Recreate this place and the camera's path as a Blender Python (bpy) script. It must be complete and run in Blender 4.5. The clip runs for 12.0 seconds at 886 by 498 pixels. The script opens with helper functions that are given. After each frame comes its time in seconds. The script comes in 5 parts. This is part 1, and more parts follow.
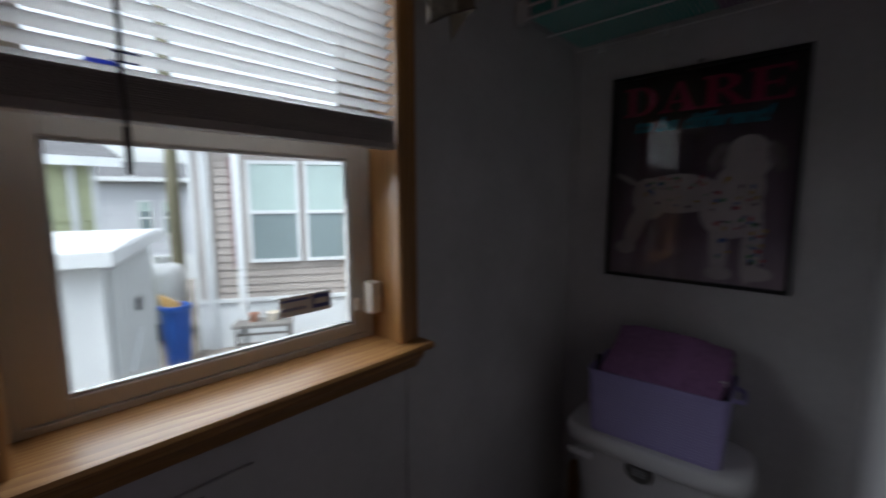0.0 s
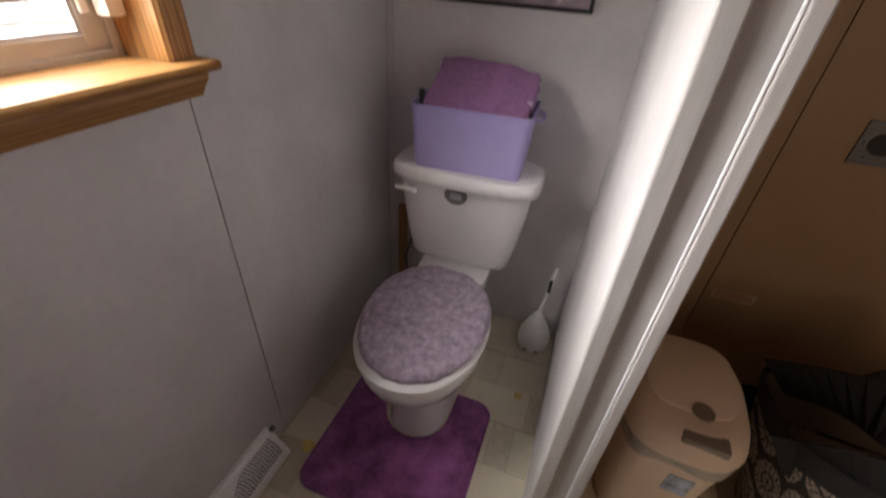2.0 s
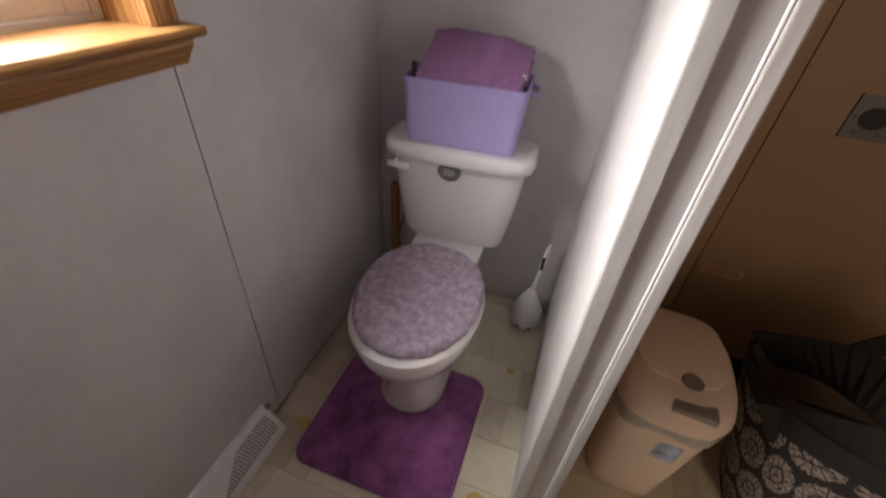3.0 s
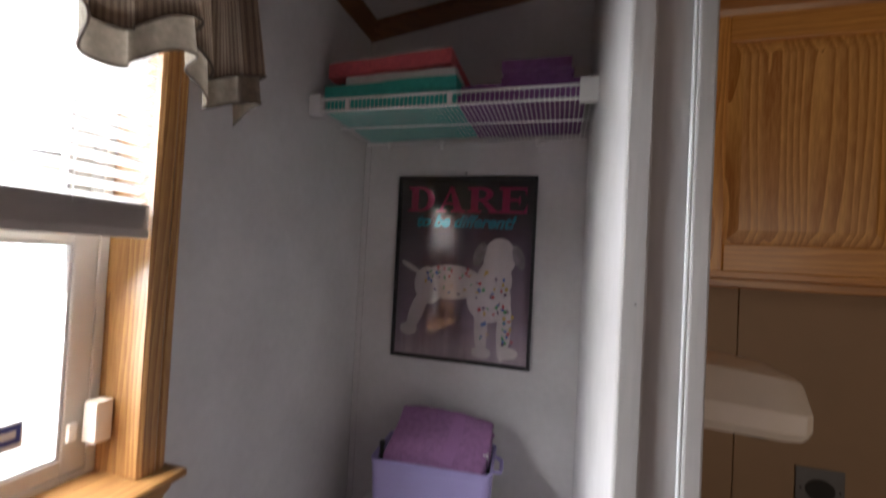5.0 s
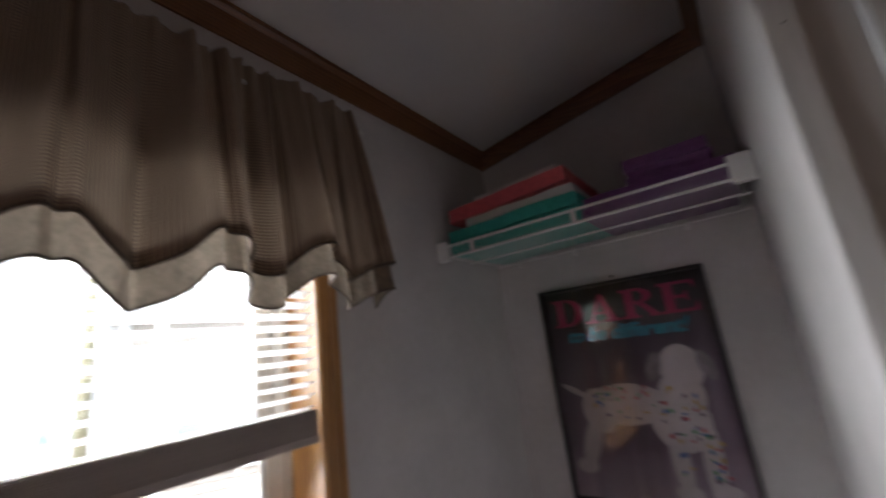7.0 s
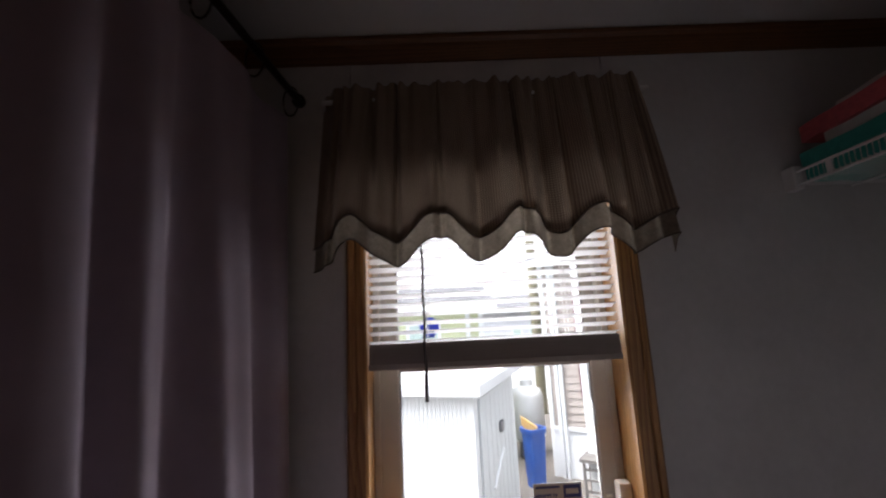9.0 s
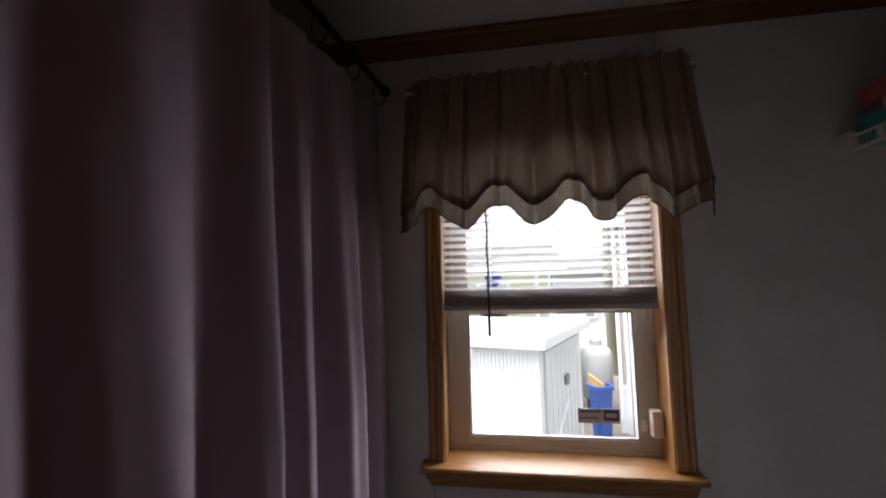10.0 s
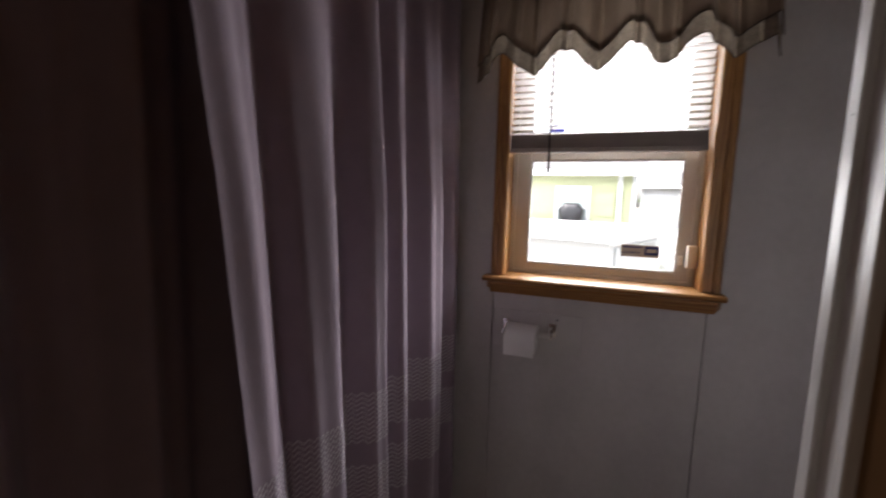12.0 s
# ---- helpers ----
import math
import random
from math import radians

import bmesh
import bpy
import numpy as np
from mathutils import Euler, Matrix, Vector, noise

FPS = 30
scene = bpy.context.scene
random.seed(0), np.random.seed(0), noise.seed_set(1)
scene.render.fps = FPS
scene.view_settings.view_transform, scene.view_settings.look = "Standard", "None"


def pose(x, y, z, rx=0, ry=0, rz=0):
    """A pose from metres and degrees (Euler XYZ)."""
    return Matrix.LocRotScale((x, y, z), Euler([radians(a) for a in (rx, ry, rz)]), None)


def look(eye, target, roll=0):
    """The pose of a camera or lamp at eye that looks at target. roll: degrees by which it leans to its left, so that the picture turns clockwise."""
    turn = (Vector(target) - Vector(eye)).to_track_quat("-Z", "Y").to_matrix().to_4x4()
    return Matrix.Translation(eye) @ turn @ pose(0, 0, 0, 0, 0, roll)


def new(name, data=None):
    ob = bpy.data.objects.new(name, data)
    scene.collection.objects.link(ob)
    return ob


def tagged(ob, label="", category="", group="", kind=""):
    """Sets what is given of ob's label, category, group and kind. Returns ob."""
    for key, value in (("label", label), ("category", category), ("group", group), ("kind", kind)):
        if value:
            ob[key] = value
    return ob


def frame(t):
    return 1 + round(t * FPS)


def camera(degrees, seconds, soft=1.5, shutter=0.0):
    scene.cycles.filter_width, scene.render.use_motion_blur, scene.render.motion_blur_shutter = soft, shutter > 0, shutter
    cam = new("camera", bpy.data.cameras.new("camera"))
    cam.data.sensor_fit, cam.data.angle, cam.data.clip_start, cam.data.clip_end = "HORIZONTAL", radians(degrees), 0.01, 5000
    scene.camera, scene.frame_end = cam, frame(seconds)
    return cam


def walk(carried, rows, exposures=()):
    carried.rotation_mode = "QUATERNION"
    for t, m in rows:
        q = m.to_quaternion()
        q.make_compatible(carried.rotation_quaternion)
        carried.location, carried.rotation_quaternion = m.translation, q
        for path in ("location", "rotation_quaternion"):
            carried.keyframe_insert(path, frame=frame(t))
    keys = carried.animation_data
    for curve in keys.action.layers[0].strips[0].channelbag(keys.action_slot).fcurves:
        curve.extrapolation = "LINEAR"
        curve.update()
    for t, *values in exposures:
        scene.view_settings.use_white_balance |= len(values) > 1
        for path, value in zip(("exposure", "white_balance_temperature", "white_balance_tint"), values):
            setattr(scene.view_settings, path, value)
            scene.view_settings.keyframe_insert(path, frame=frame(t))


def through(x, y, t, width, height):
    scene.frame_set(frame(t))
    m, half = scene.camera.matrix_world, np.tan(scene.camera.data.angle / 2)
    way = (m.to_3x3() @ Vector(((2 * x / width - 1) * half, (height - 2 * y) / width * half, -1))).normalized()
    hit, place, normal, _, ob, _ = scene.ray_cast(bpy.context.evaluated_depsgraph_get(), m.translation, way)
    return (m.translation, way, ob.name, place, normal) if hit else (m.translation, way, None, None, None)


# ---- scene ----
cam = camera(94.0, 12.0, soft=1.9, shutter=0.5)
PATH = [
    (0, (0.699, 0.572, 1.47), (-0.653, 2.025, 1.224), -0.2),
    (0.5, (0.68, 0.572, 1.466), (-0.115, 2.391, 1.219), 2.6),
    (1, (0.688, 0.577, 1.443), (0.04, 2.431, 1.065), 2.6),
    (1.5, (0.69, 0.595, 1.396), (0.138, 2.336, 0.581), 4.4),
    (2, (0.704, 0.617, 1.312), (0.193, 2.171, 0.162), 3.9),
    (2.5, (0.681, 0.615, 1.293), (0.23, 2.071, -0.003), 3.9),
    (2.7, (0.689, 0.613, 1.282), (0.252, 2.074, -0.012), 4.6),
    (4.3, (0.71, 0.596, 1.482), (0.192, 2.499, 1.15), 2.8),
    (4.5, (0.716, 0.599, 1.505), (0.177, 2.503, 1.215), 2.5),
    (5, (0.718, 0.595, 1.564), (0.175, 2.52, 1.606), 3.0),
    (5.5, (0.716, 0.596, 1.631), (0.199, 2.51, 1.895), 1.1),
    (6, (0.71, 0.593, 1.666), (0.161, 2.485, 2.008), -0.4),
    (6.5, (0.722, 0.608, 1.688), (-0.006, 2.442, 2.017), -5.1),
    (7, (0.713, 0.634, 1.711), (-0.396, 2.233, 2.171), -7.3),
    (7.5, (0.757, 0.725, 1.677), (-0.896, 1.668, 2.294), -5.7),
    (7.7, (0.781, 0.747, 1.672), (-0.987, 1.461, 2.277), -4.0),
    (9.3, (1.063, 0.724, 1.671), (-0.915, 0.615, 1.948), -1.7),
    (9.5, (1.098, 0.728, 1.672), (-0.878, 0.509, 1.893), -0.8),
    (10, (1.227, 0.753, 1.646), (-0.741, 0.441, 1.82), -1.3),
    (10.5, (1.363, 0.762, 1.601), (-0.616, 0.473, 1.622), -1.4),
    (11, (1.425, 0.808, 1.528), (-0.552, 0.518, 1.433), -1.1),
    (11.5, (1.435, 0.851, 1.475), (-0.514, 0.439, 1.293), -1.0),
    (12, (1.462, 0.849, 1.404), (-0.404, 0.169, 1.167), 1.6),
]

EXPOSURES = [(0.0, 1.52, 5900, 10), (0.5, 2.0, 6000, 11), (1.0, 2.62, 6200, 13), (1.5, 3.55, 6600, 15), (2.0, 4.15, 7000, 16), (2.7, 4.4, 7100, 16), (4.3, 4.1, 6300, 13), (5.0, 4.05, 6350, 13), (6.0, 3.95, 6450, 13), (6.6, 3.85, 6350, 12), (7.2, 3.2, 6300, 14), (7.7, 2.6, 6200, 15), (9.3, 2.4, 6400, 18), (10.5, 2.45, 6500, 18), (12.0, 3.1, 6700, 18)]
walk(cam, [(t, look(eye, target, roll)) for t, eye, target, roll in PATH], EXPOSURES)
# ==END CAMERA==

# ---------------------------------------------------------------- world and light
world = bpy.data.worlds.new("overcast_sky")
scene.world = world
world.use_nodes = True
wn = world.node_tree
sky = wn.nodes.new("ShaderNodeTexSky")
sky.sky_type = "NISHITA"
sky.sun_disc = False
sky.sun_elevation, sky.sun_rotation = radians(66), radians(158)
sky.air_density, sky.dust_density = 1.0, 4.0
grey = wn.nodes.new("ShaderNodeHueSaturation")
grey.inputs["Saturation"].default_value = 0.22
wn.links.new(sky.outputs[0], grey.inputs["Color"])
wn.links.new(grey.outputs[0], wn.nodes["Background"].inputs["Color"])
wn.nodes["Background"].inputs["Strength"].default_value = 0.15
sun_data = bpy.data.lights.new("sun", "SUN")
sun_data.energy, sun_data.angle, sun_data.color = 0.8, radians(30), (1.0, 0.97, 0.93)
sun = new("sun", sun_data)
sun.matrix_world = look((2, -5, 12), (0, 0, 0))


def opening_lamp(name, watts, width, height, m, color, spread=180):
    data = bpy.data.lights.new(name, "AREA")
    data.shape, data.size, data.size_y, data.energy, data.color = "RECTANGLE", width, height, watts, color
    data.spread = radians(spread)
    lamp = new(name, data)
    lamp.matrix_world = m
    return lamp


# lamps adding sky light at the two sashes, and an added unseen warm fill
opening_lamp("sky_in_lower_sash", 0.80, 0.48, 0.36, look((-0.165, 0.866, 1.37), (1.0, 0.88, 0.58)), (0.94, 0.98, 1.0), 128)
opening_lamp("sky_in_upper_sash", 0.50, 0.50, 0.36, look((-0.20, 0.866, 1.82), (1.0, 0.88, 1.68)), (0.94, 0.98, 1.0), 110)
# added fill from the unseen south side, to brighten the laundry recess
opening_lamp("added_warm_fill", 0.50, 0.72, 1.1, look((1.93, -0.60, 1.42), (1.75, 1.6, 1.55)), (1.0, 0.82, 0.62))


# ---------------------------------------------------------------- materials
def material(name, color, rough=0.6, metal=0.0, vary=0.12, scale=6.0, bump=0.0, bump_scale=80.0, stretch=(1, 1, 1), coat=0.0, sheen=0.0, spec=0.5):
    """Base colour broken up at two scales, with fine relief."""
    m = bpy.data.materials.new(name)
    m.use_nodes = True
    n, l = m.node_tree.nodes, m.node_tree.links
    b = n["Principled BSDF"]
    tc = n.new("ShaderNodeTexCoord")
    mp = n.new("ShaderNodeMapping")
    mp.inputs["Scale"].default_value = stretch
    l.new(tc.outputs["Object"], mp.inputs["Vector"])
    big, small = n.new("ShaderNodeTexNoise"), n.new("ShaderNodeTexNoise")
    big.inputs["Scale"].default_value, small.inputs["Scale"].default_value = scale, scale * 9
    big.inputs["Detail"].default_value = 4.0
    add = n.new("ShaderNodeMath")
    add.operation = "MULTIPLY_ADD"
    add.inputs[1].default_value = 0.35
    for t in (big, small):
        l.new(mp.outputs[0], t.inputs["Vector"])
    l.new(small.outputs[0], add.inputs[0])
    l.new(big.outputs[0], add.inputs[2])
    ramp = n.new("ShaderNodeValToRGB")
    lo = [max(0.0, c * (1 - vary)) for c in color]
    hi = [min(1.0, c * (1 + vary)) for c in color]
    ramp.color_ramp.elements[0].position, ramp.color_ramp.elements[1].position = 0.42, 0.9
    ramp.color_ramp.elements[0].color, ramp.color_ramp.elements[1].color = (*lo, 1), (*hi, 1)
    l.new(add.outputs[0], ramp.inputs[0])
    l.new(ramp.outputs[0], b.inputs["Base Color"])
    b.inputs["Roughness"].default_value, b.inputs["Metallic"].default_value = rough, metal
    b.inputs["Coat Weight"].default_value, b.inputs["Coat Roughness"].default_value = coat, 0.08
    b.inputs["Sheen Weight"].default_value = sheen
    b.inputs["Specular IOR Level"].default_value = spec
    if bump:
        fine, bm_node = n.new("ShaderNodeTexNoise"), n.new("ShaderNodeBump")
        fine.inputs["Scale"].default_value, fine.inputs["Detail"].default_value = bump_scale, 5.0
        l.new(mp.outputs[0], fine.inputs["Vector"])
        bm_node.inputs["Strength"].default_value, bm_node.inputs["Distance"].default_value = bump, 0.004
        l.new(fine.outputs[0], bm_node.inputs["Height"])
        l.new(bm_node.outputs[0], b.inputs["Normal"])
    return m


def wood(name, dark, light, axis="Z", grain=9.0, rough=0.42, coat=0.25, lines=70.0, waver=9.0):
    """Oak: long growth lines across the board, cathedral waver and fine pores."""
    m = bpy.data.materials.new(name)
    m.use_nodes = True
    n, l = m.node_tree.nodes, m.node_tree.links
    b = n["Principled BSDF"]
    tc, mp = n.new("ShaderNodeTexCoord"), n.new("ShaderNodeMapping")
    l.new(tc.outputs["Object"], mp.inputs["Vector"])
    s = [1.0, 1.0, 1.0]
    s["XYZ".index(axis)] = 0.09
    mp.inputs["Scale"].default_value = s
    warp = n.new("ShaderNodeTexNoise")
    warp.inputs["Scale"].default_value, warp.inputs["Detail"].default_value = grain, 2.0
    l.new(mp.outputs[0], warp.inputs["Vector"])
    across = n.new("ShaderNodeVectorMath")
    across.operation = "DOT_PRODUCT"
    across.inputs[1].default_value = [0.0 if k == axis else lines for k in "XYZ"]
    l.new(tc.outputs["Object"], across.inputs[0])
    rings = n.new("ShaderNodeMath")
    rings.operation = "MULTIPLY_ADD"
    rings.inputs[1].default_value = waver
    l.new(warp.outputs[0], rings.inputs[0])
    l.new(across.outputs["Value"], rings.inputs[2])
    saw = n.new("ShaderNodeMath")
    saw.operation = "FRACT"
    l.new(rings.outputs[0], saw.inputs[0])
    pores = n.new("ShaderNodeTexNoise")
    pores.inputs["Scale"].default_value, pores.inputs["Detail"].default_value = 260.0, 3.0
    l.new(mp.outputs[0], pores.inputs["Vector"])
    mix = n.new("ShaderNodeMath")
    mix.operation = "MULTIPLY_ADD"
    mix.inputs[1].default_value = 0.45
    l.new(saw.outputs[0], mix.inputs[0])
    half = n.new("ShaderNodeMath")
    half.operation = "MULTIPLY"
    half.inputs[1].default_value = 0.6
    l.new(pores.outputs[0], half.inputs[0])
    l.new(half.outputs[0], mix.inputs[2])
    ramp = n.new("ShaderNodeValToRGB")
    ramp.color_ramp.elements[0].position, ramp.color_ramp.elements[1].position = 0.12, 0.75
    ramp.color_ramp.elements[0].color, ramp.color_ramp.elements[1].color = (*light, 1), (*dark, 1)
    l.new(mix.outputs[0], ramp.inputs[0])
    l.new(ramp.outputs[0], b.inputs["Base Color"])
    b.inputs["Roughness"].default_value, b.inputs["Coat Weight"].default_value, b.inputs["Coat Roughness"].default_value = rough, coat, 0.2
    bp = n.new("ShaderNodeBump")
    bp.inputs["Strength"].default_value, bp.inputs["Distance"].default_value = 0.15, 0.001
    l.new(mix.outputs[0], bp.inputs["Height"])
    l.new(bp.outputs[0], b.inputs["Normal"])
    return m


def glass(name, tint=(0.96, 0.98, 0.97)):
    m = bpy.data.materials.new(name)
    m.use_nodes = True
    n, l = m.node_tree.nodes, m.node_tree.links
    n.remove(n["Principled BSDF"])
    clear, gloss, fres, mix = n.new("ShaderNodeBsdfTransparent"), n.new("ShaderNodeBsdfGlossy"), n.new("ShaderNodeFresnel"), n.new("ShaderNodeMixShader")
    clear.inputs[0].default_value = (*tint, 1)
    gloss.inputs["Roughness"].default_value = 0.015
    fres.inputs["IOR"].default_value = 1.5
    l.new(fres.outputs[0], mix.inputs[0])
    l.new(clear.outputs[0], mix.inputs[1])
    l.new(gloss.outputs[0], mix.inputs[2])
    l.new(mix.outputs[0], n["Material Output"].inputs["Surface"])
    return m


def cloth(name, color, through=0.25, vary=0.15, weave=900.0, check=None, bump=0.25, grain=14.0, nap=(0.3, 0.75)):
    """Woven cloth that lets some light through; check gives a second colour for a small woven check on the UV map."""
    m = bpy.data.materials.new(name)
    m.use_nodes = True
    n, l = m.node_tree.nodes, m.node_tree.links
    b = n["Principled BSDF"]
    tc = n.new("ShaderNodeTexCoord")
    noise_tex = n.new("ShaderNodeTexNoise")
    noise_tex.inputs["Scale"].default_value, noise_tex.inputs["Detail"].default_value = grain, 9.0
    noise_tex.inputs["Roughness"].default_value = 0.68
    l.new(tc.outputs["Object"], noise_tex.inputs["Vector"])
    ramp = n.new("ShaderNodeValToRGB")
    ramp.color_ramp.elements[0].position, ramp.color_ramp.elements[1].position = nap
    ramp.color_ramp.elements[0].color = (*[c * (1 - vary) for c in color], 1)
    ramp.color_ramp.elements[1].color = (*[min(1, c * (1 + vary)) for c in color], 1)
    l.new(noise_tex.outputs[0], ramp.inputs[0])
    out = ramp.outputs[0]
    if check:
        sep = n.new("ShaderNodeSeparateXYZ")
        l.new(tc.outputs["UV"], sep.inputs[0])
        bars = []
        for k in (0, 1):
            mul, fr, gt = (n.new("ShaderNodeMath") for _ in range(3))
            mul.operation, fr.operation, gt.operation = "MULTIPLY", "FRACT", "GREATER_THAN"
            mul.inputs[1].default_value, gt.inputs[1].default_value = 150.0, 0.5
            l.new(sep.outputs[k], mul.inputs[0])
            l.new(mul.outputs[0], fr.inputs[0])
            l.new(fr.outputs[0], gt.inputs[0])
            bars.append(gt)
        s = n.new("ShaderNodeMath")
        s.operation = "MULTIPLY_ADD"
        s.inputs[1].default_value = 0.5
        h = n.new("ShaderNodeMath")
        h.operation = "MULTIPLY"
        h.inputs[1].default_value = 0.5
        l.new(bars[0].outputs[0], s.inputs[0])
        l.new(bars[1].outputs[0], h.inputs[0])
        l.new(h.outputs[0], s.inputs[2])
        mixc = n.new("ShaderNodeMix")
        mixc.data_type = "RGBA"
        l.new(s.outputs[0], mixc.inputs[0])
        l.new(out, mixc.inputs[6])
        mixc.inputs[7].default_value = (*check, 1)
        out = mixc.outputs[2]
    l.new(out, b.inputs["Base Color"])
    b.inputs["Roughness"].default_value, b.inputs["Sheen Weight"].default_value = 0.95, 0.1
    b.inputs["Specular IOR Level"].default_value = 0.15
    weave_tex, bp = n.new("ShaderNodeTexNoise"), n.new("ShaderNodeBump")
    weave_tex.inputs["Scale"].default_value = weave
    l.new(tc.outputs["Object"], weave_tex.inputs["Vector"])
    bp.inputs["Strength"].default_value, bp.inputs["Distance"].default_value = bump, 0.003
    l.new(weave_tex.outputs[0], bp.inputs["Height"])
    l.new(bp.outputs[0], b.inputs["Normal"])
    if through:
        tl, mx = n.new("ShaderNodeBsdfTranslucent"), n.new("ShaderNodeMixShader")
        l.new(out, tl.inputs[0])
        mx.inputs[0].default_value = through
        l.new(b.outputs[0], mx.inputs[1])
        l.new(tl.outputs[0], mx.inputs[2])
        l.new(mx.outputs[0], n["Material Output"].inputs["Surface"])
    return m


WALL = material("vinyl_wall_panel", (0.585, 0.555, 0.545), 0.5, vary=0.09, scale=5.0, bump=0.13, bump_scale=90)
WALL_TAN = material("tan_wall_panel", (0.36, 0.235, 0.14), 0.55, vary=0.06, scale=2.0, bump=0.1, bump_scale=150)
WALL_DARK = material("dark_brown_panel", (0.11, 0.065, 0.05), 0.5, vary=0.15, scale=4, bump=0.1, bump_scale=120, stretch=(1, 1, 0.2))
CEIL = material("white_ceiling_board", (0.64, 0.62, 0.62), 0.8, vary=0.03, bump=0.2, bump_scale=220)
SEAM = material("dark_seam", (0.10, 0.085, 0.08), 0.9)
TRIM_WHITE = material("worn_white_trim", (0.46, 0.435, 0.42), 0.45, vary=0.2, scale=14, bump=0.1, stretch=(1, 1, 0.1))
# paler than the trim: the edge's highlight is put into the colour
BEAD = material("glint_edge_bead", (0.7, 0.7, 0.7), 0.3)
OAK_Z = wood("honey_oak_upright", (0.28, 0.12, 0.032), (0.56, 0.30, 0.10), "Z")
OAK_Y = wood("honey_oak_lengthwise", (0.25, 0.105, 0.028), (0.46, 0.24, 0.075), "Y", rough=0.5, coat=0.08)
OAK_DARK_Y = wood("stained_crown", (0.13, 0.05, 0.018), (0.24, 0.10, 0.035), "Y")
OAK_DARK_X = wood("stained_crown_across", (0.13, 0.05, 0.018), (0.24, 0.10, 0.035), "X")
OAK_CAB = wood("cabinet_oak", (0.48, 0.17, 0.02), (0.86, 0.44, 0.085), "Z", grain=12.0)
OAK_CAB_X = wood("cabinet_oak_rail", (0.48, 0.18, 0.022), (0.80, 0.40, 0.08), "X", grain=10.0)
OAK_MOULD = wood("cabinet_moulding", (0.30, 0.10, 0.018), (0.52, 0.24, 0.05), "X")
OAK_PANEL = wood("cabinet_oak_panel", (0.40, 0.15, 0.022), (0.90, 0.50, 0.145), "Z", grain=7.0, lines=55.0, waver=14.0)
VINYL = material("almond_window_vinyl", (0.62, 0.58, 0.52), 0.4, vary=0.05)
GLASS = glass("window_glass")
POSTER_GLASS = glass("picture_glass", (0.97, 0.97, 0.97))
CERAMIC = material("white_ceramic", (0.80, 0.78, 0.77), 0.12, vary=0.03, coat=0.6)
PLASTIC_W = material("white_plastic", (0.78, 0.76, 0.74), 0.35, vary=0.04)
PLASTIC_CREAM = material("cream_plastic", (0.84, 0.75, 0.64), 0.4, vary=0.05)
CHROME = material("chrome", (0.75, 0.75, 0.76), 0.15, metal=1.0, vary=0.04)
STEEL = material("brushed_steel", (0.17, 0.17, 0.18), 0.5, metal=0.35, vary=0.1, scale=20)
BLACK = material("black_plastic", (0.015, 0.015, 0.016), 0.4, vary=0.3)
BLACK_FRAME = material("black_picture_frame", (0.012, 0.01, 0.011), 0.3, vary=0.2)
RUG = cloth("purple_plush", (0.33, 0.11, 0.30), 0.0, vary=0.5, weave=500, bump=0.9, grain=9.0, nap=(0.36, 0.66))
LIDCOVER = cloth("lilac_plush", (0.43, 0.345, 0.425), 0.0, vary=0.30, weave=420, bump=1.0, grain=42.0, nap=(0.38, 0.66))
LAVENDER = material("lavender_basket", (0.40, 0.34, 0.62), 0.55, vary=0.06)
TOWEL_P = cloth("purple_terry", (0.35, 0.17, 0.34), 0.0, vary=0.22, weave=650, bump=0.8, grain=60.0)
TOWEL_P2 = cloth("plum_terry", (0.20, 0.08, 0.22), 0.0, vary=0.25, weave=650, bump=0.8, grain=60.0)
TOWEL_BAND = cloth("purple_satin_band", (0.37, 0.18, 0.365), 0.0, vary=0.1, weave=900)
TOWEL_T = cloth("teal_terry", (0.06, 0.42, 0.36), 0.0, vary=0.2, weave=650, bump=0.8, grain=60.0)
TOWEL_C = cloth("coral_terry", (0.66, 0.13, 0.15), 0.0, vary=0.2, weave=650, bump=0.8, grain=60.0)
TOWEL_W = cloth("white_terry", (0.66, 0.62, 0.60), 0.0, vary=0.12, weave=650, bump=0.8, grain=60.0)
CURTAIN = cloth("mauve_shower_cloth", (0.36, 0.29, 0.34), 0.04, vary=0.06, weave=1400, bump=0.12)
CURTAIN_STRIPE = cloth("white_wavy_stripe", (0.62, 0.57, 0.60), 0.1, vary=0.06, weave=1400)
VALANCE = cloth("brown_check_cloth", (0.165, 0.112, 0.083), 0.08, vary=0.15, weave=1500, check=(0.40, 0.305, 0.22))
LINING = cloth("sheer_beige_lining", (0.24, 0.195, 0.15), 0.22, vary=0.3, weave=1200, grain=70.0)
HEMBAND = cloth("brown_hem_binding", (0.13, 0.10, 0.082), 0.1)
SLAT = cloth("white_blind_slat", (0.86, 0.85, 0.84), 0.72, vary=0.03, weave=300, bump=0.02)
# slat white darkened: shade of the stack and rail put into the colour
SLAT_SHADE = material("shaded_blind_slat", (0.42, 0.36, 0.32), 0.5, vary=0.12, scale=30, stretch=(1, 0.1, 1))
PAPER = material("toilet_paper", (0.88, 0.87, 0.86), 0.95, vary=0.04, bump=0.3, bump_scale=400)


# ---------------------------------------------------------------- building helpers
def thing(name, at, label, category, group="", kind="", turn=0.0):
    ob = new(name)
    ob.empty_display_size = 0.05
    ob.location = at
    ob.rotation_euler = (0, 0, radians(turn))
    ob["base"] = tuple(at)
    return tagged(ob, label, category, group, kind)


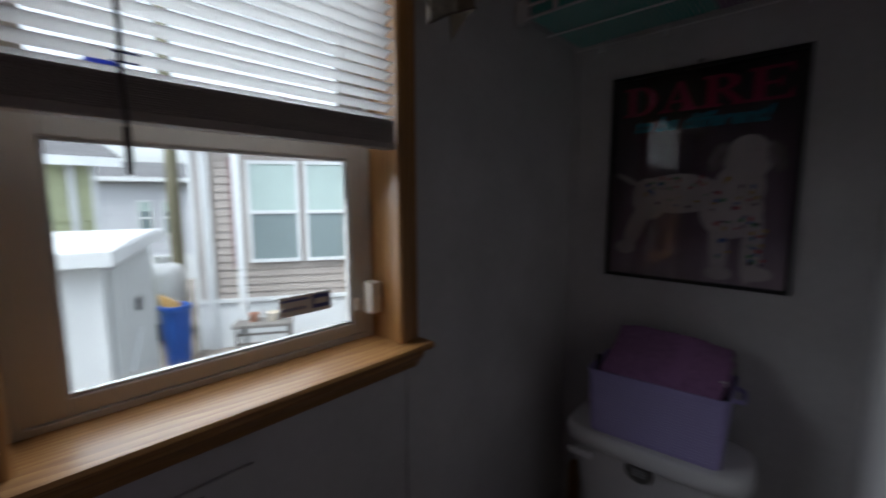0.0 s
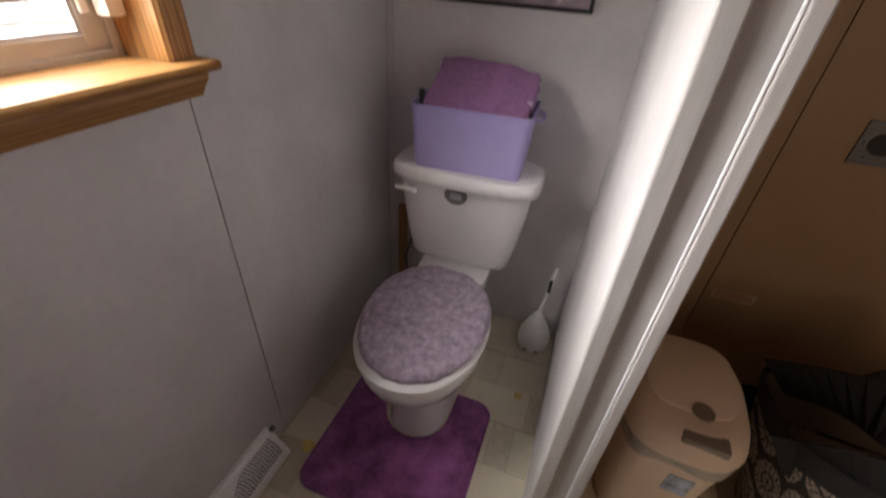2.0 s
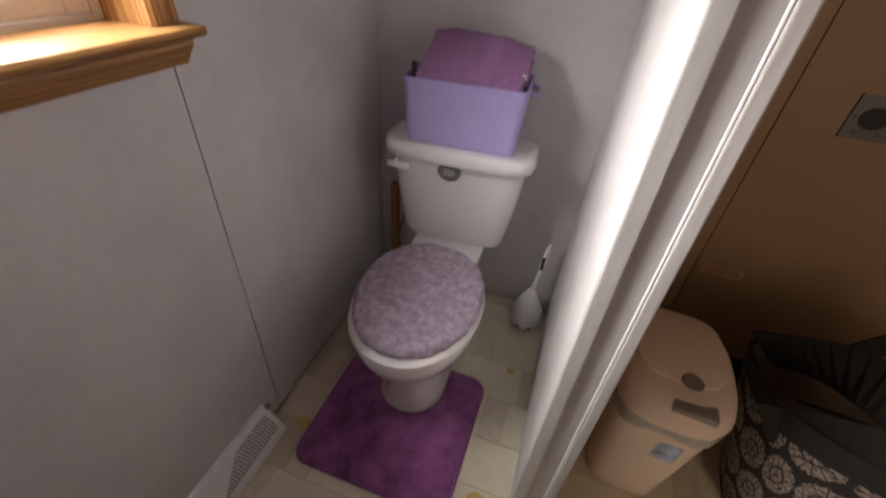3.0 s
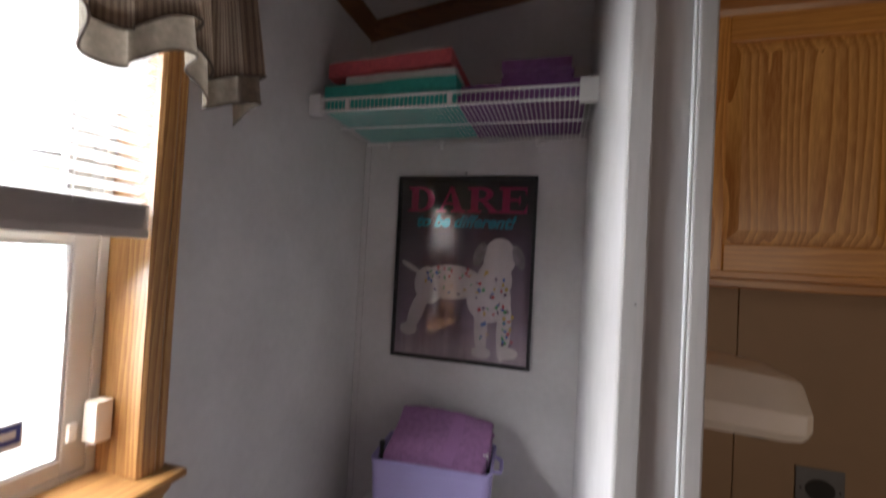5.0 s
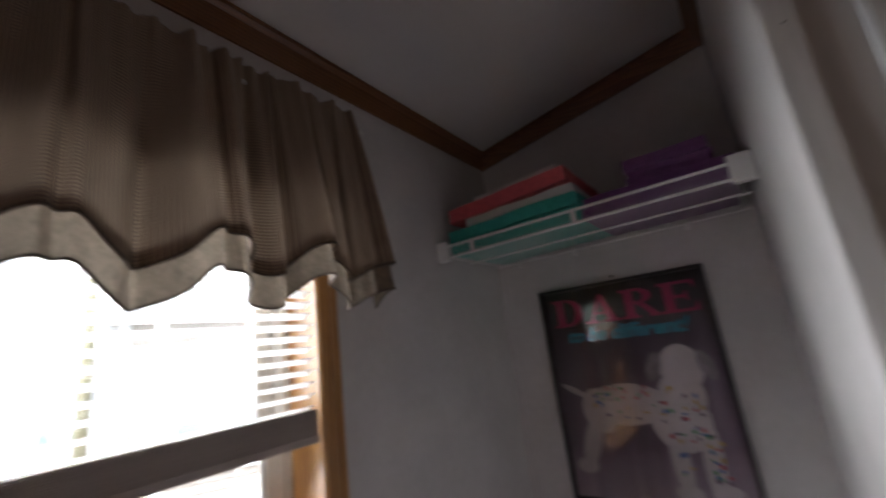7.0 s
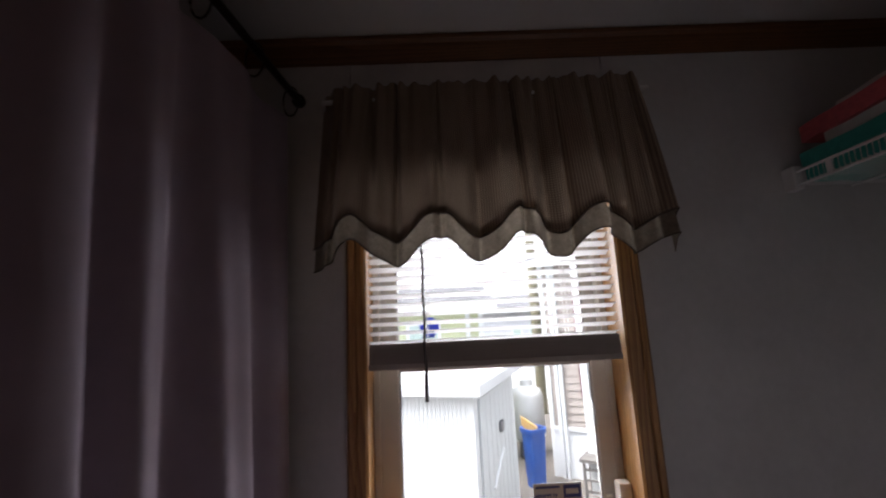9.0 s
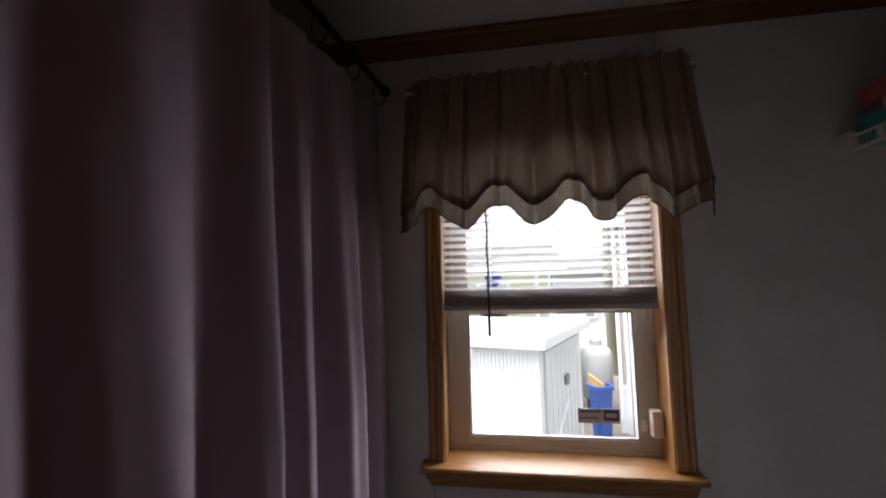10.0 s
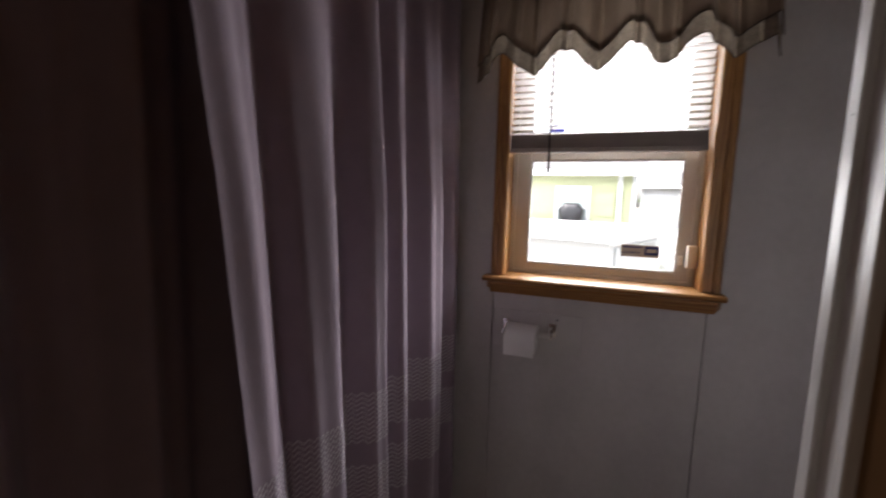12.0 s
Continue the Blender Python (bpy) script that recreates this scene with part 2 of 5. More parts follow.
def mesh_from(bm, name, mat, shift=(0, 0, 0), smooth=None):
    bmesh.ops.recalc_face_normals(bm, faces=bm.faces)
    bmesh.ops.translate(bm, verts=bm.verts, vec=(-shift[0], -shift[1], -shift[2]))
    if smooth is not None:
        for f in bm.faces:
            f.smooth = True
        for e in bm.edges:
            e.smooth = len(e.link_faces) == 2 and e.calc_face_angle(0.0) < radians(smooth)
    me = bpy.data.meshes.new(name)
    bm.to_mesh(me)
    bm.free()
    for m in (mat if isinstance(mat, (list, tuple)) else [mat]):
        me.materials.append(m)
    return me


def part(name, bm, mat, parent, label="", smooth=None):
    """One mesh under a thing or a part. Shapes are drawn in room coordinates and shifted to the thing's base."""
    base = parent["base"] if "base" in parent else (0, 0, 0)
    ob = new(name, mesh_from(bm, name, mat, base, smooth))
    ob["base"] = tuple(base)
    ob.parent = parent
    return tagged(ob, label)


def solid(name, bm, mat, label="", category="", kind="structure", smooth=None, group=""):
    ob = new(name, mesh_from(bm, name, mat, smooth=smooth))
    ob["base"] = (0.0, 0.0, 0.0)
    return tagged(ob, label, category, group, kind)


def box(x0, x1, y0, y1, z0, z1, bevel=0.0, bm=None, seg=2):
    own = bmesh.new()
    bmesh.ops.create_cube(own, size=1.0)
    for v in own.verts:
        v.co = ((x0 + x1) / 2 + v.co.x * (x1 - x0), (y0 + y1) / 2 + v.co.y * (y1 - y0), (z0 + z1) / 2 + v.co.z * (z1 - z0))
    if bevel:
        bmesh.ops.bevel(own, geom=own.edges[:], offset=bevel, segments=seg, affect="EDGES", profile=0.6)
    return join(bm, own)


def join(bm, own):
    if bm is None:
        return own
    me = bpy.data.meshes.new("temporary")
    own.to_mesh(me)
    own.free()
    bm.from_mesh(me)
    bpy.data.meshes.remove(me)
    return bm


def loft(rings, bm=None, cap0=True, cap1=True):
    """Skin over closed rings of equal length."""
    bm = bm or bmesh.new()
    rows = [[bm.verts.new(p) for p in r] for r in rings]
    n = len(rows[0])
    for a, b in zip(rows, rows[1:]):
        for i in range(n):
            bm.faces.new((a[i], a[(i + 1) % n], b[(i + 1) % n], b[i]))
    if cap0:
        bm.faces.new(rows[0][::-1])
    if cap1:
        bm.faces.new(rows[-1])
    return bm


def superellipse(cx, cy, z, a, b, n=24, power=2.0, front=1.0):
    """A closed ring; front stretches the side towards -y."""
    pts = []
    for i in range(n):
        t = 2 * math.pi * i / n
        c, s = math.cos(t), math.sin(t)
        x = math.copysign(abs(c) ** (2 / power), c) * a
        y = math.copysign(abs(s) ** (2 / power), s) * b
        pts.append((cx + x, cy + (y * front if y < 0 else y), z))
    return pts


def tube(points, r, n=8, bm=None, cap=True):
    """A round bar along a line of points."""
    rings = []
    pts = [Vector(p) for p in points]
    for i, p in enumerate(pts):
        d = (pts[min(i + 1, len(pts) - 1)] - pts[max(i - 1, 0)]).normalized()
        u = d.orthogonal().normalized() if abs(d.z) > 0.99 or abs(d.x) < 1e-6 and abs(d.y) < 1e-6 else d.cross(Vector((0, 0, 1))).normalized()
        w = d.cross(u)
        rings.append([tuple(p + r * (math.cos(2 * math.pi * k / n) * u + math.sin(2 * math.pi * k / n) * w)) for k in range(n)])
    return loft(rings, bm, cap, cap)


def prism(profile, axis, a, b, bm=None):
    """A profile (list of pairs) drawn out along an axis from a to b. The pairs fill the other two axes in xyz order."""
    def at(p, t):
        c = list(p)
        c.insert("xyz".index(axis), t)
        return tuple(c)
    return loft([[at(p, a) for p in profile], [at(p, b) for p in profile]], bm)


def grid(nu, nv, f, uv=None, thick=0.0):
    """A sheet from f(u, v), u and v from 0 to 1."""
    bm = bmesh.new()
    layer = bm.loops.layers.uv.new("UVMap")
    vs = [[bm.verts.new(f(i / nu, j / nv)) for j in range(nv + 1)] for i in range(nu + 1)]
    for i in range(nu):
        for j in range(nv):
            fc = bm.faces.new((vs[i][j], vs[i + 1][j], vs[i + 1][j + 1], vs[i][j + 1]))
            if uv:
                for lp, (a, b) in zip(fc.loops, ((i, j), (i + 1, j), (i + 1, j + 1), (i, j + 1))):
                    lp[layer].uv = uv(a / nu, b / nv)
    return bm


def writing(name, body, size, m, mat, parent, label="", shear=0.0, squeeze=1.0, bold=0.0):
    """Flat letters of the built-in font as a mesh; m places them (x right, y up in the plane)."""
    cu = bpy.data.curves.new("letters", "FONT")
    cu.body, cu.size, cu.shear, cu.extrude, cu.offset = body, size, shear, 0.0004, bold
    tmp = bpy.data.objects.new("letters", cu)
    scene.collection.objects.link(tmp)
    dg = bpy.context.evaluated_depsgraph_get()
    me = bpy.data.meshes.new_from_object(tmp.evaluated_get(dg))
    bpy.data.objects.remove(tmp)
    me.transform(m @ Matrix.Diagonal((squeeze, 1, 1, 1)))
    base = parent["base"]
    me.transform(Matrix.Translation((-base[0], -base[1], -base[2])))
    me.materials.clear()
    me.materials.append(mat)
    ob = new(name, me)
    ob.parent = parent
    ob["base"] = tuple(base)
    return tagged(ob, label)


FACING_SOUTH = Matrix(((1, 0, 0, 0), (0, 0, -1, 0), (0, 1, 0, 0), (0, 0, 0, 1)))  # letters on a wall seen from -y
FACING_EAST = Matrix(((0, 0, 1, 0), (1, 0, 0, 0), (0, 1, 0, 0), (0, 0, 0, 1)))  # letters on a wall seen from +x

# ---------------------------------------------------------------- the plan, in metres
X_END, Y_SOUTH, Y_NORTH = 2.5, -0.55, 2.0
CEIL0, SLOPE = 2.425, 0.156
PX0, PX1, PY = 0.792, 0.878, 1.138  # the partition beside the toilet
WY0, WY1, WZ0, WZ1 = 0.554, 1.168, 1.14, 2.02  # window opening


def ceil_z(x):
    return CEIL0 + SLOPE * x


# floor
floor = solid("floor", box(-0.15, X_END + 0.1, Y_SOUTH - 0.1, Y_NORTH + 0.1, -0.08, -0.004), material("vinyl_joint", (0.56, 0.49, 0.36), 0.6), "cream vinyl tile floor with yellowed spots", "floor")

# window wall, in panels with open seams
wall_west = solid("wall_west", box(-0.16, -0.012, Y_SOUTH, WY0 - 0.05, -0.08, 2.7), SEAM, "grey-white vinyl panel wall with the window", "wall")
bm = None
for a in ((WY1 + 0.05, Y_NORTH + 0.1, -0.08, 2.7), (WY0 - 0.05, WY1 + 0.05, -0.08, WZ0 - 0.02), (WY0 - 0.05, WY1 + 0.05, WZ1 + 0.02, 2.7)):
    bm = box(-0.16, -0.012, *a, bm=bm)
part("wall_core", bm, SEAM, wall_west)
for y0, y1, z0, z1 in ((Y_SOUTH, 0.5165, 0, 2.46), (0.5195, 1.1935, 0, WZ0 - 0.01), (1.1965, Y_NORTH, 0, 2.46), (0.5195, 1.1935, WZ1 + 0.01, 2.46), (0.5195, WY0 - 0.01, WZ0 - 0.005, WZ1 + 0.005), (WY1 + 0.01, 1.1935, WZ0 - 0.005, WZ1 + 0.005)):
    part("panel", box(-0.012, 0.0, y0, y1, z0, z1, 0.001), WALL, wall_west)
# north wall: grey behind the toilet, tan in the laundry recess
wall_north = solid("wall_north", box(-0.0, X_END + 0.1, Y_NORTH + 0.012, Y_NORTH + 0.12, -0.08, 2.95), SEAM, "panel wall behind the toilet and laundry recess", "wall")
for x0, x1, m in ((0.0, 0.022, WALL), (0.024, PX0 + 0.03, WALL), (PX1 - 0.02, 1.2285, WALL_TAN), (1.2315, X_END, WALL_TAN)):
    part("panel", box(x0, x1, Y_NORTH, Y_NORTH + 0.012, 0, 2.84, 0.001), m, wall_north)
# unseen east and south walls, kept dark so they bounce little light
wall_east = solid("wall_east", box(X_END, X_END + 0.1, Y_SOUTH - 0.1, Y_NORTH + 0.12, -0.08, 2.95), WALL_DARK, "unseen wall closing the room, coloured dark brown to cut bounced light", "wall")
# opening invented in the unseen south wall to let the fill lamp in
bm = box(-0.16, 1.55, Y_SOUTH - 0.1, Y_SOUTH, -0.08, 2.95)
box(1.55, 2.31, Y_SOUTH - 0.1, Y_SOUTH, 2.03, 2.95, bm=bm)
wall_south = solid("wall_south", box(2.31, X_END, Y_SOUTH - 0.1, Y_SOUTH, -0.08, 2.95, bm=bm), WALL_DARK, "unseen dark brown wall with an opening added for the warm fill lamp", "wall")
# unseen backing, added to keep sky out of the fill opening
wall_fill_back = solid("wall_fill_back", box(1.45, 2.41, Y_SOUTH - 0.2, Y_SOUTH - 0.102, -0.08, 2.2), WALL_DARK, "unseen dark brown wall added behind the fill opening to stop sky light", "wall")
wall_tub_end = solid("wall_tub_end", box(1.28, 1.36, Y_SOUTH, 0.30, 0, 2.6), WALL_DARK, "dark brown end wall of the shower recess", "wall")
# ceiling follows the roof slope
ceiling = solid("ceiling", prism([(-0.16, ceil_z(-0.16)), (X_END + 0.1, ceil_z(X_END + 0.1)), (X_END + 0.1, ceil_z(X_END + 0.1) + 0.08), (-0.16, ceil_z(-0.16) + 0.08)], "y", Y_SOUTH - 0.1, Y_NORTH + 0.12), CEIL, "white sloping ceiling", "ceiling")

# partition with its trimmed end
bm = box(PX0, PX1 - 0.008, PY + 0.012, Y_NORTH, 0, 2.56)
wall_partition = solid("wall_partition", bm, WALL, "grey-white partition beside the toilet with a trimmed end", "wall")
part("laundry_side_panel", box(PX1 - 0.008, PX1, PY + 0.014, Y_NORTH, 0, 2.57), WALL_TAN, wall_partition)
part("end_trim", box(PX0 - 0.001, PX0 + 0.028, PY - 0.004, PY + 0.013, 0, 2.545, 0.003), TRIM_WHITE, wall_partition)
part("end_trim", box(PX0 + 0.0285, PX0 + 0.069, PY + 0.006, PY + 0.0135, 0, 2.55, 0.001), TRIM_WHITE, wall_partition)
part("edge_bead", tube([(PX0 + 0.0705, PY + 0.003, 0), (PX0 + 0.0705, PY + 0.003, 2.55)], 0.0026, 8), BEAD, wall_partition, "thin edge bead, coloured pale for its glint", smooth=40)
part("end_trim", box(PX0 + 0.073, PX1 + 0.008, PY - 0.002, PY + 0.0137, 0, 2.555, 0.003), TRIM_WHITE, wall_partition)

for z in (1.52, 1.98, 0.62):
    part("nail_hole", tube([(PX0 + 0.016, PY - 0.0046, z), (PX0 + 0.016, PY - 0.003, z)], 0.0013, 8), SEAM, wall_partition)
# crown moulding, with a stepped profile
CP = [(0, 0.010), (0.006, 0.010), (0.010, 0.02), (0.020, 0.036), (0.024, 0.052), (0.034, 0.06), (0.036, 0.07), (0, 0.07)]
crown = solid("crown_trim", prism([(d, ceil_z(0) - 0.07 + h) for d, h in CP], "y", Y_SOUTH, Y_NORTH), OAK_DARK_Y, "dark-stained oak crown moulding under the ceiling", "trim", smooth=30)


def sloped_crown(x0, x1, mat=OAK_DARK_X, name="crown_run"):
    rings = []
    for x in (x0, x1):
        rings.append([(x, Y_NORTH - d, ceil_z(x) - 0.074 + h) for d, h in CP])
    part(name, loft(rings), mat, crown, smooth=30)


sloped_crown(0.0, PX0)
sloped_crown(PX1, X_END, OAK_CAB_X)
part("crown_run", prism([(PX0 - d, ceil_z(PX0) - 0.078 + h) for d, h in CP], "y", PY + 0.05, Y_NORTH), OAK_DARK_Y, crown, smooth=30)

# ---------------------------------------------------------------- window
window = thing("window_1", (0, 0.866, WZ0), "almond vinyl sash window in a honey oak casing, blind half raised", "window", kind="structure")
for y0, y1 in ((0.508, 0.556), (1.166, 1.223)):
    prof = [(0.0, y0), (0.012, y0), (0.017, y0 + 0.006), (0.017, y0 + 0.016), (0.014, y0 + 0.02), (0.019, y0 + 0.026), (0.019, y1 - 0.006), (0.013, y1), (0.0, y1)]
    if y0 > 1:
        prof = [(x, y0 + y1 - y) for x, y in prof]
    part("casing", prism(prof, "z", WZ0 + 0.002, WZ1 + 0.05), OAK_Z, window, "oak casing", smooth=30)
part("casing", box(0.0, 0.019, 0.557, 1.165, WZ1, WZ1 + 0.05, 0.003), OAK_Y, window, "oak casing")
part("jamb_board", box(-0.09, 0.0, WY0 - 0.018, WY0, WZ0, WZ1), OAK_Z, window, "oak jamb board")
part("jamb_board", box(-0.09, 0.0, WY1, WY1 + 0.018, WZ0, WZ1), OAK_Z, window, "oak jamb board")
part("jamb_board", box(-0.09, 0.0, WY0, WY1, WZ1 - 0.014, WZ1), OAK_Y, window, "oak jamb board")
sill_prof = [(-0.09, WZ0 - 0.018), (0.046, WZ0 - 0.018), (0.056, WZ0 - 0.014), (0.060, WZ0 - 0.006), (0.056, WZ0), (0.05, WZ0 + 0.001), (-0.09, WZ0 + 0.001)]
part("window_sill", join(prism([(-0.09, WZ0 - 0.018), (0.0, WZ0 - 0.018), (0.0, WZ0 + 0.001), (-0.09, WZ0 + 0.001)], "y", WY0, WY1), prism([(0.0, WZ0 - 0.018)] + sill_prof[1:6] + [(0.0, WZ0 + 0.001)], "y", 0.488, 1.231)), OAK_Y, window, "glossy oak sill", smooth=30)
rings = []
for y, k in ((0.497, 0.45), (0.512, 1.0), (1.210, 1.0), (1.224, 0.45)):
    rings.append([(0.0, y, WZ0 - 0.019), (0.045 * k, y, WZ0 - 0.019), (0.044 * k, y, WZ0 - 0.028), (0.030 * k, y, WZ0 - 0.045), (0.020 * k, y, WZ0 - 0.056 * k - 0.005), (0.0, y, WZ0 - 0.060 * k - 0.005)])
part("apron", loft(rings), OAK_Y, window, "moulded oak apron")
# vinyl frame and two sashes
bm = None
for a in ((-0.15, -0.088, WY0, WY0 + 0.016, WZ0, WZ1), (-0.15, -0.088, WY1 - 0.016, WY1, WZ0, WZ1), (-0.15, -0.088, WY0 + 0.016, WY1 - 0.016, WZ0, WZ0 + 0.012), (-0.15, -0.088, WY0 + 0.016, WY1 - 0.016, WZ1 - 0.02, WZ1)):
    bm = box(*a, 0.002, bm)
part("window_frame", bm, VINYL, window)


def sash(x0, x1, z0, z1, gy0, gy1, gz0, gz1, name):
    bm = None
    ya, yb = WY0 + 0.0155, WY1 - 0.0155
    for a in ((x0, x1, ya, gy0, z0, z1), (x0, x1, gy1, yb, z0, z1), (x0, x1, gy0, gy1, z0, gz0), (x0, x1, gy0, gy1, gz1, z1)):
        bm = box(*a, 0.003, bm)
    s = part(name, bm, VINYL, window)
    bm = None
    for a in ((gy0, gy0 + 0.005, gz0, gz1), (gy1 - 0.005, gy1, gz0, gz1), (gy0 + 0.005, gy1 - 0.005, gz0, gz0 + 0.005), (gy0 + 0.005, gy1 - 0.005, gz1 - 0.005, gz1)):
        bm = box(x0 + 0.012, x0 + 0.022, *a, bm=bm)
    part("glazing_bead", bm, TRIM_WHITE, s)
    pane = part("pane", box(x0 + 0.014, x0 + 0.017, gy0, gy1, gz0, gz1), GLASS, s, "clear glass pane")
    pane.visible_shadow = False
    return s


sash(-0.118, -0.092, WZ0 + 0.013, 1.60, 0.618, 1.114, 1.18, 1.556, "lower_sash")
sash(-0.148, -0.122, 1.57, WZ1 - 0.021, 0.612, 1.12, 1.60, WZ1 - 0.05, "upper_sash")

# security sticker on the lower pane, in plain shapes but for its small words
sticker = thing("window_sticker", (-0.0995, 1.0, 1.225), "small silver security sticker on the lower window pane", "sticker")
SILVER = material("silver_label", (0.55, 0.55, 0.56), 0.4, vary=0.05)
BLUE_INK = material("blue_ink", (0.03, 0.04, 0.22), 0.4)
part("label_sheet", box(-0.1005, -0.0995, 0.942, 1.062, 1.226, 1.268), SILVER, sticker)
part("emblem", box(-0.0994, -0.099, 1.016, 1.059, 1.234, 1.264), BLUE_INK, sticker, "dark blue emblem block")
part("emblem_bar", box(-0.0989, -0.0986, 1.022, 1.053, 1.243, 1.255, 0.0001), SILVER, sticker)
part("small_print", box(-0.0994, -0.099, 0.947, 1.008, 1.257, 1.262), BLUE_INK, sticker)
writing("words", "secured by", 0.0125, Matrix.Translation((-0.099, 0.946, 1.238)) @ FACING_EAST, BLUE_INK, sticker, bold=0.0003)
sign = thing("window_sticker", (-0.129, 0.70, 1.62), "blue octagonal sticker on the upper window pane", "sticker")
oct_ring = [(0.70 + 0.028 * math.cos(math.pi / 8 + k * math.pi / 4), 1.662 + 0.028 * math.sin(math.pi / 8 + k * math.pi / 4)) for k in range(8)]
part("label_sheet", prism(oct_ring, "x", -0.1295, -0.1285), cloth("blue_film", (0.10, 0.13, 0.45), 0.6, vary=0.05, bump=0.0), sign)
# alarm contact in the corner of the window
contact = thing("window_sensor", (-0.06, 1.15, 1.20), "cream plastic alarm contact on the window jamb", "sensor")
part("sensor_body", box(-0.080, -0.048, 1.136, 1.1655, 1.205, 1.278, 0.004), PLASTIC_CREAM, contact, smooth=40)
part("magnet", box(-0.0915, -0.083, 1.118, 1.132, 1.21, 1.24, 0.002), PLASTIC_CREAM, contact)

# blind: raised halfway, the spare slats stacked above the bottom rail
blind = thing("window_blind", (0.012, 0.866, 1.572), "white horizontal slat blind with a stacked bottom, half raised", "blind")
z = 1.632
SL0, SL1 = 0.562, 1.149
while z < 2.0:
    tilt = 0.009
    arc = [(0.012 - 0.0125 + 0.025 * i / 4, z + 0.0022 * math.sin(math.pi * i / 4) + tilt * (i / 4 - 0.5)) for i in range(5)]
    ring = arc + [(x, zz - 0.0007) for x, zz in arc[::-1]]
    part("slat", prism(ring, "y", SL0, SL1), SLAT, blind, smooth=40)
    z += 0.0215
# stack and rail use the darkened, shade-coloured slat material
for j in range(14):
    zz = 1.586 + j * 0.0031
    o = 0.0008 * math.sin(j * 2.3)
    part("stacked_slat", box(-0.002 + o, 0.026 + o, SL0 + o, SL1 - o, zz, zz + 0.0023, 0.0006, seg=1), SLAT_SHADE, blind)
part("bottom_rail", box(-0.002, 0.026, SL0 - 0.002, SL1 + 0.002, 1.570, 1.5855, 0.003), SLAT_SHADE, blind)
for y in (0.70, 1.03):
    for x in (-0.0015, 0.0255):
        part("ladder_cord", tube([(x, y, 1.62), (x, y, 2.0)], 0.0008, 5), SLAT, blind)
part("headrail", box(-0.006, 0.03, SL0, SL1, 1.985, 2.008, 0.003), SLAT, blind)
wand = thing("blind_wand", (0.042, 0.693, 1.52), "smoky twisted plastic tilt wand of the blind", "wand")
WANDM = material("smoky_plastic", (0.10, 0.09, 0.085), 0.25, vary=0.2)
part("rod", tube([(0.042, 0.693 + 0.001 * math.sin(i), 1.53 + 0.46 * i / 24) for i in range(25)], 0.0032, 6), WANDM, wand)
part("grip", tube([(0.042, 0.693, 1.50), (0.042, 0.693, 1.56)], 0.0045, 8), WANDM, wand)
for zz in (1.640, 1.652):
    part("cord_clip", box(0.03, 0.033, 0.685, 0.715, zz, zz + 0.002), BLUE_INK, wand)

# ---------------------------------------------------------------- valance over the window
valance = thing("valance", (0.06, 0.87, 1.83), "brown checked gathered valance with a sheer lining and scalloped hem", "valance")
VY0, VY1, VTOP = 0.462, 1.268, 2.238


def valance_at(u, v, off=0.0, drop=0.0):
    """u along the rod, v down the cloth: fewer, deeper folds towards the hem, small gathers at the rod."""
    wave = math.cos(2 * math.pi * (u - 0.450) / 0.212 + 0.2 * math.sin(u * 9))
    gather = math.sin(u * 2 * math.pi * 17.3 + 1.1) * 0.6 + math.sin(u * 2 * math.pi * 29.1) * 0.4
    fine = math.sin(u * 2 * math.pi * 11.7 + 1.9)
    spread = v ** 0.8
    hem = (0.026 * wave + 0.004 * fine - 0.022) * min(1.0, u / 0.10, (1 - u) / 0.08)
    flare = 0.020 * v * (2 * u - 1)
    y = VY0 + (VY1 - VY0) * u + flare
    ends = min(1.0, min(u, 1 - u) / 0.05)
    x = (0.102 + 0.048 * v - 0.022 * spread * wave + 0.007 * fine * spread + 0.008 * gather * (1 - v) ** 2) * (0.4 + 0.6 * ends) + off
    for c, w in ((0.07, 0.010), (0.165, 0.016), (0.235, 0.008), (0.35, 0.010), (0.455, 0.015), (0.57, 0.008), (0.64, 0.017), (0.70, 0.009), (0.80, 0.013), (0.865, 0.011), (0.93, 0.010)):
        x -= 0.026 * math.exp(-((u - c) / (w * (0.5 + 0.8 * v))) ** 2) * ends * (0.55 + 0.45 * v)
    x += 0.006 * math.sin(u * 61 + 2.2 * math.sin(u * 13) + 1.5 * v) * (0.35 + 0.65 * (1 - v)) * ends
    zz = VTOP + 0.012 * u - (0.385 + drop + hem) * v + 0.0035 * gather * (1 - v) ** 4
    return (x, y, zz)


part("checked_cloth", grid(420, 26, lambda u, v: valance_at(u, v), lambda u, v: (u * 1.15, v * 0.46)), VALANCE, valance, smooth=180)
part("sheer_lining", grid(420, 8, lambda u, v: valance_at(u, 0.83 + 0.17 * v, -0.007, 0.052), lambda u, v: (u, v)), LINING, valance, "sheer beige lining below the hem", smooth=180)
part("hem_binding", tube([valance_at(i / 200, 1.0, 0.0, 0.0) for i in range(201)], 0.0021, 6), HEMBAND, valance, "dark piped hem", smooth=60)
part("hem_binding", tube([valance_at(i / 200, 1.0, -0.007, 0.052) for i in range(201)], 0.0021, 6), HEMBAND, valance, "dark piped hem", smooth=60)
part("curtain_rod", tube([(0.0, VY0 + 0.004, VTOP - 0.03), (0.085, VY0 + 0.006, VTOP - 0.03), (0.085, VY1 - 0.004, VTOP - 0.02), (0.0, VY1 - 0.002, VTOP - 0.02)], 0.006, 8), PLASTIC_W, valance)

# ---------------------------------------------------------------- shower curtain on its rod
ROD_Z = 2.262
rod = thing("shower_rod", (0.7, 0.33, ROD_Z), "dark bronze shower curtain rod", "rod")
